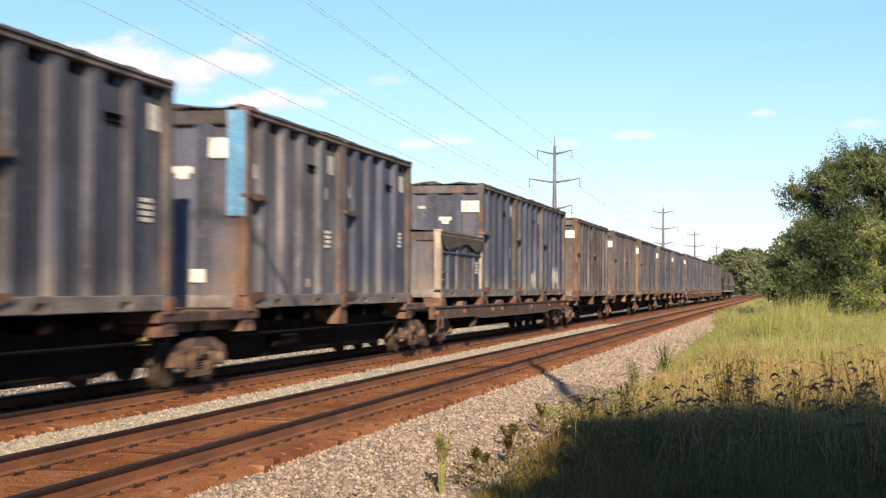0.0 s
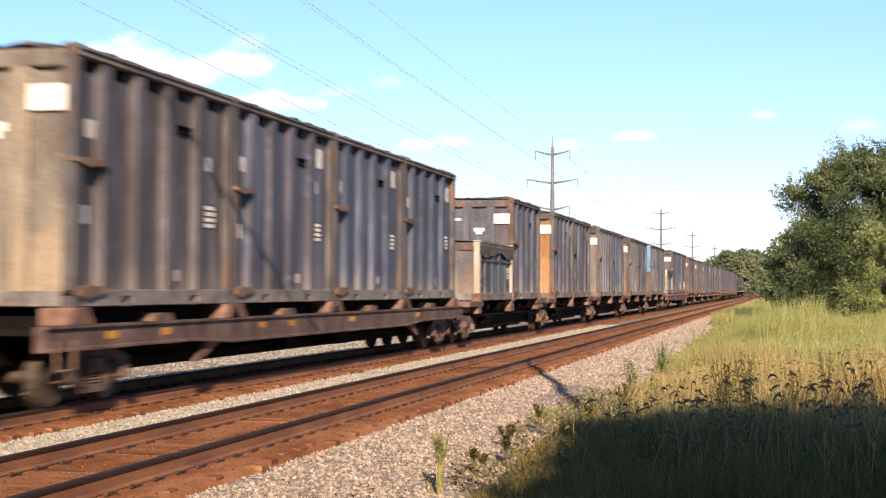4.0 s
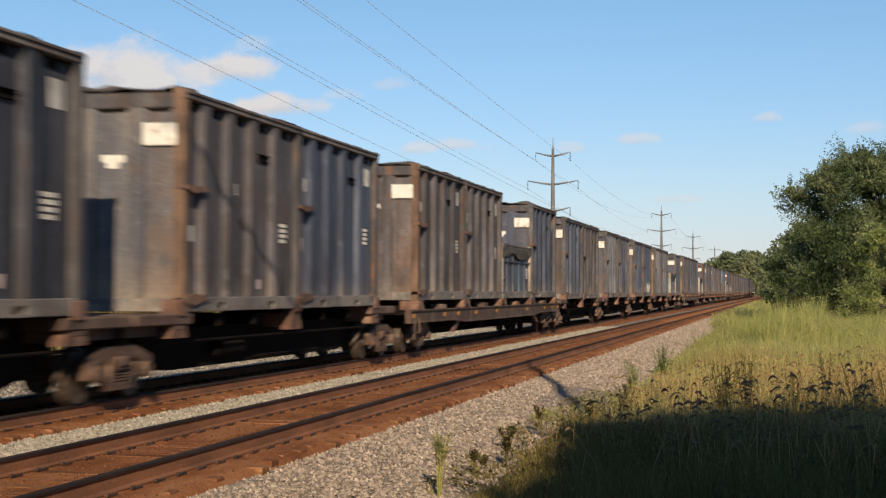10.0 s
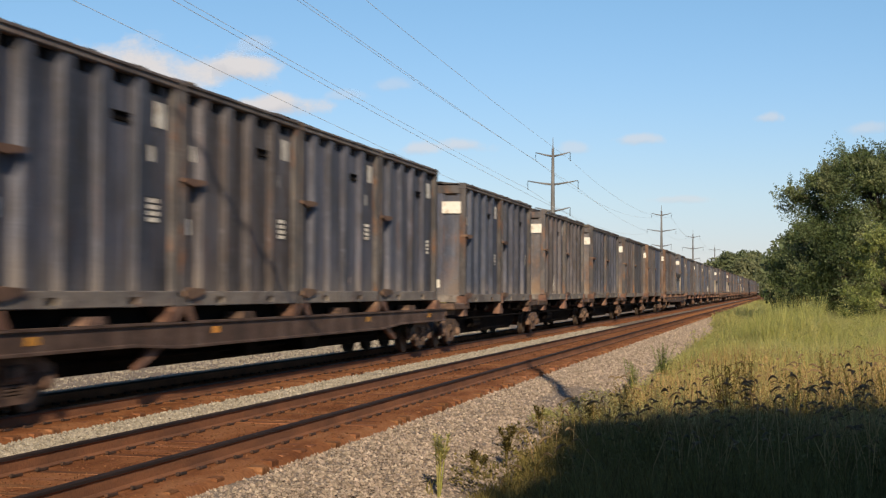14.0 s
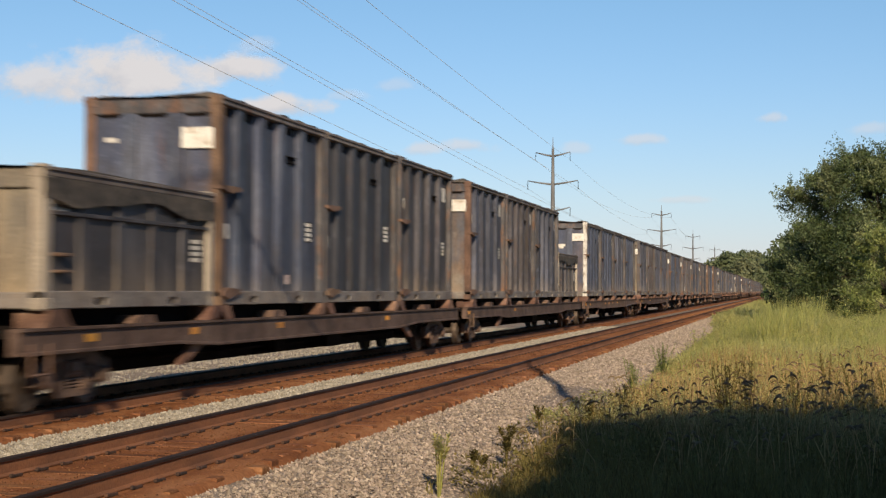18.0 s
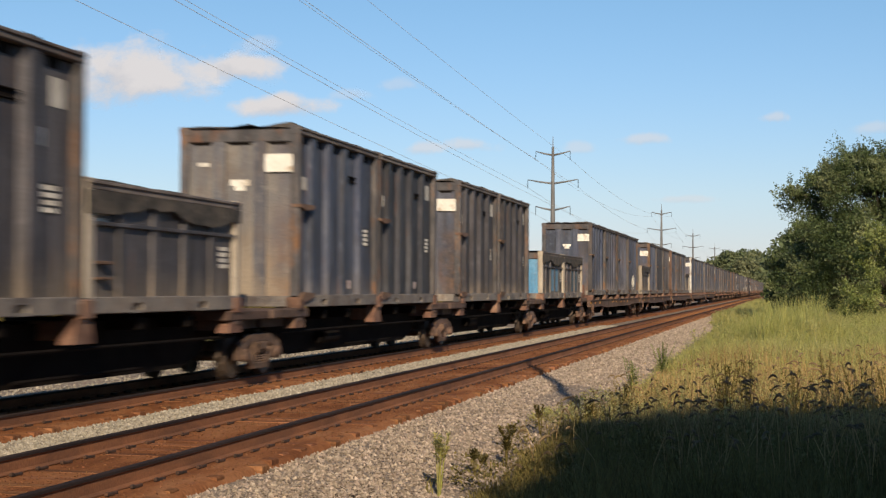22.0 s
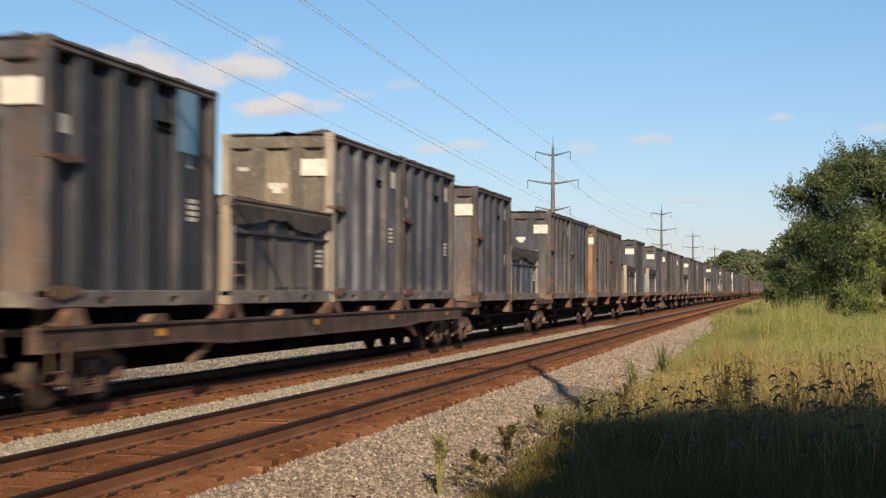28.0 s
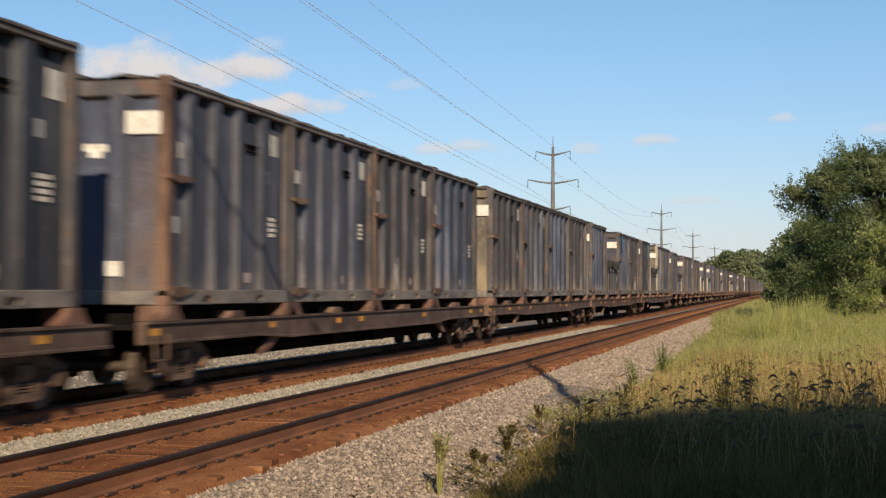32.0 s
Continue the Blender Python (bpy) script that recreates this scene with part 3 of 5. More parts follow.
        signs = [("dimplate" if n % 3 else "plate", 0.4, 0.4, 0.905, 0.835, 0.8), ("dimplate", 0.26, 0.26, 0.13, 0.70, 0.75), ("dimplate", 0.2, 0.24, 0.84, 0.66, 0.7),
                 ("plate", 0.28, 0.26, 0.075, 0.36, 0.7), ("pinkplate", 0.26, 0.18, 0.64, 0.13, 0.6), ("dimplate", 0.2, 0.2, 0.42, 0.60, 0.3)]
        for k, (ma, w, t, fr, fz, odds) in enumerate(signs):
            if r.random() < odds:
                nudge = r.uniform(-0.02, 0.02)
                part("sticker", shared("sticker%d" % k + ma, lambda: cbox(0.0, 0.006, -w / 2, w / 2, -t / 2, t / 2), ma), c, at=(side_x(fr), (fr + nudge) * LEN, fz * h))
        z = 0.41 + r.uniform(-0.02, 0.05)
        part("number_panel", shared("npan", lambda: cbox(0.0, 0.005, -0.26, 0.26, -0.21, 0.21), "ink"), c, "dark panel with unreadable white lettering", at=(SKIN + 0.002, 0.87 * LEN, z * h))
        part("lettering", shared("nbars%d" % (n % 4), lambda: bars(0.44, 0.4, 4, n % 4), "plate"), c, "white bars of lettering", at=(SKIN + 0.008, 0.87 * LEN, z * h))
        # end face stickers
        part("placard", shared("placard", lambda: cbox(-0.29, 0.29, -0.006, 0.07, -0.18, 0.18), "plate"), c, "white placard", at=(0.83, 0.0, 0.805 * h))
        if r.random() < 0.85:
            part("small_placard", shared("tplac", lambda: Geo().box(-0.2, 0.2, -0.006, 0, 0.0, 0.12).box(-0.11, 0.11, -0.006, 0, -0.1, 0.0), "plate"), c, "small white placard", at=(0.0, 0.054, 0.68 * h))
        if r.random() < 0.6:
            part("small_placard", shared("lplac", lambda: cbox(-0.14, 0.14, -0.006, 0.06, -0.12, 0.12), "plate"), c, "small white placard", at=(0.33, 0.008, 0.16 * h))
        if r.random() < 0.6:
            part("sticker", shared("splac", lambda: cbox(-0.12, 0.12, -0.006, 0, -0.04, 0.04), "dimplate"), c, at=(-0.78, 0.052, 0.8 * h))
    else:
        part("tarpaulin", shared("tarp%d" % (n % 4), lambda: tarp_shape(LOW, 0.42, n % 4), "tarp"), c, "slack black tarpaulin with an uneven hem")
        part("waist_rail", shared("waist", lambda: cbox(1.12, 1.245, 0.12, LEN - 0.12, 1.25, 1.31, 0.01), side), c)
        part("lettering", shared("lbars%d" % (n % 3), lambda: bars(0.42, 0.4, 4, n % 3), "dimplate"), c, "pale bars of lettering", at=(1.182, 0.9 * LEN, 0.9))
        part("number_panel", shared("lpan", lambda: bars(0.4, 0.25, 2, 9), "dimplate"), c, "pale bars of lettering", at=(1.182, 0.1 * LEN, 1.38))
        patch = "bright" if abs(S + 408.3) < 0.5 else "teal" if abs(S + 598.6) < 0.5 else r.choice(["teal", "greyend", "teal", ""])
        if patch:
            part("panel", shared("lpanel", lambda: cbox(1.17, 1.188, 0.42 * LEN, 0.58 * LEN, 0.3, 1.24), patch), c)
            part("panel", shared("lpanel2", lambda: cbox(1.17, 1.188, 0.62 * LEN, 0.78 * LEN, 0.3, 1.24), patch), c)
        part("locking_bar", shared("lkbar", lambda: Geo().box(1.12, 1.29, 0.35, 0.75, 0.7, 0.75, 0.01).box(1.12, 1.29, 0.35, 0.75, 0.48, 0.52, 0.01), "rustpost"), c)
    for S0, fr, z, w, t, ma, word in EXTRAS:
        if abs(S0 - S) < 1.0:
            if word == "end stripe":
                part("paint_stripe", smear(w, t, n, True).mesh("paint_stripe", ma), c, "bright blue paint stripe", at=(1.05, -0.003, z))
            else:
                part("graffiti" if ma == "plate" else "paint_patch", smear(w, t, n, False).mesh("paint_patch", ma), c, word, at=(1.256, fr * LEN, z))
    return c


# paint smears: rear of the container, place along it, height, width, tallness, paint
EXTRAS = [(-373.9, 0.45, 0.75, 1.7, 0.9, "plate", "scrawled white graffiti"), (-108.1, 0.55, 0.6, 2.6, 0.75, "dimplate", "pale scrawled graffiti"), (-646.9, 0.35, 0.6, 0.5, 0.8, "dimplate", "pale paint smear"),
          (-586.7, 0.55, 0.65, 0.35, 0.7, "plate", "white paint smear"), (-577.4, 0.79, 2.95, 0.8, 1.0, "bright", "bright blue painted patch"), (-20.0, 0.5, 0.5, 1.8, 0.5, "dimplate", "pale scrawled graffiti"),
          (25.9, 0.0, 2.6, 0.34, 1.9, "bright", "end stripe"), (0.67, 0.02, 2.1, 0.25, 2.2, "bright", "bright blue paint patch"), (-237.3, 0.4, 0.6, 0.5, 0.7, "dimplate", "pale paint smear"),
          (60.1, 0.5, 0.7, 1.6, 0.8, "dimplate", "pale scrawled graffiti"), (53.9, 0.6, 0.6, 1.0, 0.6, "dimplate", "pale scrawled graffiti"), (-592.46, 0.3, 3.0, 0.5, 0.9, "bright", "bright blue painted patch")]


def smear(w, t, seed, end):
    """Overlapping brush marks, a few millimetres thick."""
    r = random.Random(seed)
    g = Geo()
    if end:
        return g.box(-w / 2, w / 2, -0.006, 0, -t / 2, t / 2)
    if w < 0.9 and t > 0.85:
        return g.box(0, 0.006, -w / 2, w / 2, -t / 2, t / 2)
    marks = max(4, int(w * 9))
    top, low = [], []
    for k in range(marks + 1):
        y, a = -w / 2 + w * k / marks, (0.5 if k % 2 else -0.5) * t * r.uniform(0.35, 1.0)
        d, s = r.uniform(-0.06, 0.06), r.uniform(0.05, 0.1)
        top.append((y + d, a + s))
        low.append((y + d, a - s))
    n = marks + 1
    vs = [(x, *q) for x in (0.0, 0.006) for q in top + low]
    fs = []
    for k in range(marks):
        fs += [(2 * n + k, 2 * n + k + 1, 3 * n + k + 1, 3 * n + k), (k, k + 1, n + k + 1, n + k), (k, k + 1, 2 * n + k + 1, 2 * n + k), (n + k, n + k + 1, 3 * n + k + 1, 3 * n + k)]
    return g.add(vs, fs)


def side_x(fr):
    """How far out the skin stands there: on a rib or in a bay."""
    return 1.252 if min(abs(fr - q) for q in RIBS) * LEN < 0.16 else SKIN + 0.002


def top_shade_shape():
    """A dark strip for the shadow under the top rail, deeper in each bay."""
    pts = [(LEN - 0.2, TALL - 0.125), (0.2, TALL - 0.125), (0.2, TALL - 0.135)]
    for fr in (0.1, 0.27, 0.46, 0.66, 0.88):
        y = fr * LEN
        pts += [(y - 0.2, TALL - 0.135), (y - 0.17, TALL - 0.27), (y + 0.17, TALL - 0.27), (y + 0.2, TALL - 0.135)]
    return Geo().prism(pts + [(LEN - 0.2, TALL - 0.135)], "x", SKIN - 0.01, SKIN + 0.008)


def end_shade_shape():
    """A dark strip for the shadow under the end's top rail, deeper in recesses."""
    pts = [(1.05, TALL - 0.268), (-1.05, TALL - 0.268)]
    for x0, x1 in ((-1.02, -0.6), (-0.26, 0.26), (0.6, 1.02)):
        pts += [(x0, TALL - 0.274), (x0 + 0.05, TALL - 0.325), (x1 - 0.05, TALL - 0.325), (x1, TALL - 0.274)]
    return Geo().prism(pts, "y", 0.046, 0.07)


def flip(g):
    g.v = [(-x, y, z) for x, y, z in g.v]
    return g


def top_rail(sx, h):
    g = Geo().box(1.13, 1.275, 0.0, LEN, h - 0.12, h, 0.015)
    g.box(1.2, 1.3, 0.02, LEN - 0.02, h - 0.035, h + 0.015, 0.01)
    return g if sx > 0 else flip(g)


def bottom_rail(sx):
    """Lower rail with recessed fork pockets."""
    g = Geo()
    cuts = [0.0, 1.55, 1.9, 4.15, 4.5, LEN]
    for a, b in zip(cuts[::2], cuts[1::2]):
        g.box(1.1, 1.262, a, b, 0.0, 0.24, 0.012)
    for a, b in ((1.55, 1.9), (4.15, 4.5)):
        g.box(1.1, 1.258, a, b, 0.15, 0.24)
        g.box(1.1, 1.258, a, b, 0.0, 0.045)
    return g if sx > 0 else flip(g)


def corner_post(x, y0, h):
    s = -1 if y0 else 1
    a, b = sorted((y0, y0 + s * 0.19))
    g = Geo().box(1.08, 1.262, a, b, 0.0, h - 0.02, 0.02)
    a, b = sorted((y0 - s * 0.008, y0 + s * 0.2))
    g.box(1.06, 1.27, a, b, h - 0.14, h + 0.05, 0.02)
    g.box(1.06, 1.27, a, b, -0.02, 0.16, 0.02)
    return g if x > 0 else flip(g)


def slot_shape():
    g = Geo()
    g.box(0, 0.06, -0.33, 0.33, 0.035, 0.06, 0.01)
    g.box(0, 0.02, -0.33, 0.33, -0.055, 0.036)
    g.box(0, 0.045, -0.33, 0.33, -0.08, -0.054, 0.01)
    return g


def coupler_shape():
    return Geo().box(-0.14, 0.14, -0.7, 0.7, 0.75, 0.98, 0.03).box(-0.22, 0.22, -0.16, 0.16, 0.7, 1.02, 0.04)


# trucks
def truck_frame():
    """Cast side frames with open windows beside the springs, axle jaws, and the bolster between them."""
    g = Geo()
    for sx in (-1, 1):
        a, b = sorted((sx * 0.94, sx * 1.06))
        g.prism([(-1.14, 0.54), (-1.12, 0.64), (-0.5, 0.82), (0.5, 0.82), (1.12, 0.64), (1.14, 0.54), (0.7, 0.56), (0.42, 0.68), (-0.42, 0.68), (-0.7, 0.56)], "x", a, b)
        g.prism([(-0.74, 0.56), (-0.42, 0.17), (0.42, 0.17), (0.74, 0.56), (0.6, 0.56), (0.32, 0.26), (-0.32, 0.26), (-0.6, 0.56)], "x", *sorted((sx * 0.945, sx * 1.055)))
        for sy in (-1, 1):
            g.box(*sorted((sx * 0.95, sx * 1.07)), *sorted((sy * 0.26, sy * 0.36)), 0.24, 0.7, 0.02)
            g.prism([(sy * 0.74, 0.56), (sy * 0.7, 0.36), (sy * 0.79, 0.33), (sy * 0.8, 0.56)], "x", a, b)
            g.prism([(sy * 1.0, 0.56), (sy * 1.02, 0.34), (sy * 1.12, 0.36), (sy * 1.13, 0.56)], "x", a, b)
        g.box(*sorted((sx * 0.9, sx * 1.13)), -0.22, 0.22, 0.5, 0.67, 0.03)
    g.box(-1.1, 1.1, -0.22, 0.22, 0.45, 0.66, 0.03)
    return g


def wheelset():
    """Two wheels on their axle, turned in one piece."""
    half = [(1.02, 0.0), (1.02, 0.08), (0.86, 0.08), (0.86, 0.13), (0.815, 0.15), (0.805, 0.3), (0.82, 0.33), (0.82, 0.405), (0.7, 0.42), (0.69, 0.45), (0.655, 0.45), (0.65, 0.33), (0.7, 0.3), (0.7, 0.15), (0.65, 0.09)]
    prof = half + [(-x, r) for x, r in half[::-1]]
    n = 20
    vs = [(x, r * math.cos(2 * math.pi * k / n), r * math.sin(2 * math.pi * k / n)) for x, r in prof for k in range(n)]
    fs = [(i * n + k, i * n + (k + 1) % n, (i + 1) * n + (k + 1) % n, (i + 1) * n + k) for i in range(len(prof) - 1) for k in range(n)]
    return Geo().add(vs, fs)


def truck(parent, y):
    t = part("truck", shared("truck", truck_frame, "truck"), parent, "greasy brown cast truck frame", at=(0, y, 0))
    for dy in (-0.89, 0.89):
        part("wheelset", shared("wheelset", wheelset, "wheel"), t, "worn steel wheels on an axle", at=(0, dy, 0.42))
        for sx in (-1, 1):
            part("bearing_cap", shared("cap%d" % sx, lambda: Geo().tube((sx * 1.04, 0, 0), (sx * 1.14, 0, 0), 0.13, 0.11, 12), "truck"), t, at=(0, dy, 0.44))
    for sx in (-1, 1):
        part("spring_nest", shared("spring%d" % sx, lambda: spring(sx), "truck"), t)
    return t


def spring(sx):
    """The nest of coil springs between frame and bolster."""
    prof = []
    for k in range(6):
        prof += [(1.0, 0.25 + 0.045 * k), (1.055, 0.26 + 0.045 * k), (1.055, 0.28 + 0.045 * k), (1.0, 0.29 + 0.045 * k)]
    prof += [(0.92, 0.515), (0.92, 0.25)]
    return Geo().prism([(sx * x, z) for x, z in prof], "y", -0.23, 0.23)


def spine_unit(S, first, last, n):
    """One unit of an articulated spine car, 12.3 m of load and half of each coupling gap; S is the rear of the load."""
    c = thing("spine_car", "rusty articulated spine car unit with a black centre beam", "rail car", "cars of the train")
    MOVERS.append((c, FAR, S, 0.0))
    part("centre_beam", shared("spine_beam", spine_beam, "black"), c, "black centre beam, its shade put into the colour")
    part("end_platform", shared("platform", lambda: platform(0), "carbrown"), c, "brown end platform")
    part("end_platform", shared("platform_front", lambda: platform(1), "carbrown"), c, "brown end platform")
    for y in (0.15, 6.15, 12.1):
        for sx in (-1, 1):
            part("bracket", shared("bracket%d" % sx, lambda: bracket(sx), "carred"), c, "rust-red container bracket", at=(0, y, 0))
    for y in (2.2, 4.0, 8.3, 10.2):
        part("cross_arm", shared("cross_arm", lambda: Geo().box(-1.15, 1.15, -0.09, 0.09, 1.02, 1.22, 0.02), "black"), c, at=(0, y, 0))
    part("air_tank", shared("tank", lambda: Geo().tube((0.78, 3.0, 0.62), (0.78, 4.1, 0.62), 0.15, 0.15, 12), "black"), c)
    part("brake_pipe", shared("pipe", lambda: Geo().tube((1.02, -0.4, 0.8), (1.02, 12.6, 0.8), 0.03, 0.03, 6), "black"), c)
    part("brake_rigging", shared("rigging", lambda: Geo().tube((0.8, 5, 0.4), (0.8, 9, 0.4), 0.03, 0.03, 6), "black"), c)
    truck(c, -1.65 if not first else -1.1)
    if last:
        truck(c, 13.4)
    if first or last:
        y = -2.3 if first else 14.6
        part("coupler", shared("coupler", coupler_shape, "truck"), c, at=(0, y, 0))
        if last:
            part("equipment_box", shared("equipment_box", lambda: Geo().box(0.1, 0.75, -0.2, 0.2, 1.2, 2.0, 0.08), "carred"), c, "rust-red equipment box", at=(0, 13.25, 0))
    return c


def spine_beam():
    g = Geo()
    g.prism([(-1.6, 0.85), (-0.2, 0.85), (0.3, 0.5), (1.2, 0.3), (11.1, 0.3), (12.0, 0.5), (12.5, 0.85), (13.9, 0.85), (13.9, 1.16), (-1.6, 1.16)], "x", -0.62, 0.62)
    return g


def platform(front):
    a, b = (-1.55, 0.62) if not front else (11.7, 13.85)
    g = Geo().box(-1.27, 1.27, a, b, 1.09, 1.265, 0.02)
    g.box(-1.0, 1.0, a + 0.1, b - 0.1, 0.92, 1.09)
    m = 0.12 if not front else 12.2
    for sx in (-1, 1):
        g.box(sx * 1.1 - 0.15, sx * 1.1 + 0.15, m - 0.18, m + 0.18, 1.0, 1.28, 0.02)
    return g


def bracket(sx):
    g = Geo().prism([(-0.34, 0.88), (0.34, 0.88), (0.2, 1.255), (-0.2, 1.255)], "x", 1.02, 1.24)
    g.box(0.5, 1.1, -0.14, 0.14, 0.93, 1.2, 0.02)
    g.box(1.0, 1.3, -0.16, 0.16, 1.22, 1.5, 0.02)
    return g if sx > 0 else flip(g)


def flat_sill(sx):
    """Deep side sill with a fish belly: one channel with flanges."""
    vs = []
    stations = [(-0.9, 0.82), (4.2, 0.82), (6.0, 0.74), (18.6, 0.74), (20.4, 0.82), (25.5, 0.82)]
    for y, low in stations:
        sec = [(1.15, low - 0.02), (1.335, low - 0.02), (1.335, low + 0.015), (1.3, low + 0.03), (1.3, 1.1), (1.34, 1.11), (1.34, 1.145), (1.15, 1.145)]
        vs += [(sx * x, y, z) for x, z in sec]
    fs = [tuple(range(8)), tuple(range(40, 48))]
    for j in range(5):
        fs += [(8 * j + i, 8 * j + (i + 1) % 8, 8 * j + 8 + (i + 1) % 8, 8 * j + 8 + i) for i in range(8)]
    return Geo().add(vs, fs)


def flat_car(S, n):
    """An 89-foot flat car that carries four containers; S is the rear of its load."""
    c = thing("flat_car", "long brown flat car with deep side sills and amber reflectors", "rail car", "cars of the train")
    MOVERS.append((c, FAR, S, 0.0))
    r = random.Random(n + 900)
    paint = "carbrown"
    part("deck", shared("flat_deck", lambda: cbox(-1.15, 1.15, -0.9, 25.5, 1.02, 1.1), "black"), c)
    # added black block that keeps the gap under the loads dark
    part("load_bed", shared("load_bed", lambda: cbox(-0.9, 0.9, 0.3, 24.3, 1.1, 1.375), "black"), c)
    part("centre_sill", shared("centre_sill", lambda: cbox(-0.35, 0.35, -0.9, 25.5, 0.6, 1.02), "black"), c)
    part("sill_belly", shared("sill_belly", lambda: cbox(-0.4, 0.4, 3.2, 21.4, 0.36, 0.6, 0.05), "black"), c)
    for sx in (-1, 1):
        part("side_sill", shared("flat_sill%d" % sx, lambda: flat_sill(sx), paint), c, "brown side sill")
        for k in range(4):
            for y in (0.12, LEN - 0.15):
                part("pedestal", shared("ped%d" % sx, lambda: pedestal(sx), "carred"), c, "worn container pedestal", at=(0, 6.17 * k + y, 0))
            part("stake_pocket", shared("pocket%d" % sx, lambda: pocket(sx), "truck"), c, at=(0, 6.17 * k + 3.05, 0))
        for y in (-0.55, 1.15, 3.1, 4.95, 7.6, 9.3, 11.1, 13.6, 15.4, 17.3, 19.8, 21.5, 23.5, 25.1):
            if r.random() < 0.42:
                part("reflector", shared("refl%d" % sx, lambda: cbox(*sorted((sx * 1.3, sx * 1.306)), -0.17, 0.17, 0.93, 1.04), "yellow"), c, "amber reflector strip", at=(0, y, 0))
        part("grab_iron", shared("grab%d" % sx, lambda: Geo().tube((sx * 1.36, 0, 0.55), (sx * 1.36, 0, 0.95), 0.02, 0.02, 6).tube((sx * 1.36, 0.5, 0.55), (sx * 1.36, 0.5, 0.95), 0.02, 0.02, 6).tube((sx * 1.36, 0, 0.55), (sx * 1.36, 0.5, 0.55), 0.02, 0.02, 6), "rustpost"), c, at=(0, -0.7, 0))
        part("diagonal_brace", shared("brace%d" % sx, lambda: Geo().prism([(5.0, 0.76), (5.6, 0.76), (4.7, 0.45), (4.45, 0.45)], "x", *sorted((sx * 1.15, sx * 1.24))), "carred"), c)
        part("diagonal_brace", shared("brace_front%d" % sx, lambda: Geo().prism([(19.6, 0.76), (19.0, 0.76), (19.9, 0.45), (20.15, 0.45)], "x", *sorted((sx * 1.15, sx * 1.24))), "carred"), c)
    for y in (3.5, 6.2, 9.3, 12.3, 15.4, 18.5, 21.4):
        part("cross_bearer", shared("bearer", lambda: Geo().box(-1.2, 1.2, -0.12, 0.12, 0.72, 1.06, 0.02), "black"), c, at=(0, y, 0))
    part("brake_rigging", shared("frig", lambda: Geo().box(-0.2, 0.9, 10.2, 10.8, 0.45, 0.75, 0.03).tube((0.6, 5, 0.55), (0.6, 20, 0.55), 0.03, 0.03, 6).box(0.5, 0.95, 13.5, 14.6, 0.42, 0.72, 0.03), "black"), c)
    if abs(S + 392.4) < 0.1:
        part("brake_housing", Geo().box(0.35, 0.95, -0.85, -0.45, 1.1, 1.9, 0.05).mesh("brake_housing", "carred"), c, "rust-red brake housing")
    truck(c, 1.1)
    truck(c, 23.5)
    for y in (-1.35, 25.95):
        part("coupler", shared("coupler", coupler_shape, "truck"), c, at=(0, y, 0))
    return c


def pedestal(sx):
    """A splayed bracket that stands on the sill and takes the container's corner."""
    g = Geo().prism([(-0.2, 1.385), (0.2, 1.385), (0.23, 1.3), (0.4, 1.15), (-0.4, 1.15), (-0.23, 1.3)], "x", 1.08, 1.33)
    g.box(0.8, 1.1, -0.2, 0.2, 1.12, 1.38, 0.02)
    return g if sx > 0 else flip(g)


def pocket(sx):
    g = Geo().prism([(-0.34, 1.148), (0.34, 1.148), (0.24, 1.27), (-0.24, 1.27)], "x", 0.95, 1.3)
    return g if sx > 0 else flip(g)


# the train's make-up, from its rear: rear of each load, cars, side and end colours
SIDES = {"n": "navy", "d": "dusty", "b": "blue", "s": "slate", "u": "umber", "c": "char"}
ENDS = {"n": "navy", "o": "orange", "O": "ochre", "t": "tan", "g": "greyend", "B": "bright", "b": "blue", "s": "slate", "u": "umber", "c": "char"}
POSTS = {"r": "edge", "R": "rustpost", "t": "cream", "w": "peel", "o": "orange", "b": "blue", "s": "slate"}
# each load: T tall or L low, side, end, rear post
FLATS = [(-686.9, "Tnnr Tncr Tnbr Tnsr"), (-659.2, "TsbR Tssr TcsR Tbbr"), (-632.0, "Tctr TssR Tbbr Tcsr"), (-604.8, "Tbsr Lcur Tbbr Tcsr"),
         (-577.4, "Tnur Lcst Tdtt Tssr"), (-392.4, "Tbbr Tssr Tscr Tbbr"), (-364.9, "Lctt TbbR Tnbr Tcbr"), (-337.2, "TsgR Tucr Tssr Lust"),
         (-309.2, "Tbbw Tbbr Tssr Tbbr"), (-281.4, "Tstr Tucr Tssr Tssr"), (-173.9, "TuuR Tucr Lbbt Tbbr"), (-66.0, "Tutr Tssr Tbbr Tbbr"),
         (41.6, "Lbst Tbbr Tbbr Tbbr"), (149.2, "Tbbr Tbbr Tssr Tbbr"), (176.6, "Tbbr Tuur Tssr Tbbr"), (204.0, "Tssr Tbbr Tbbr Tuur")]
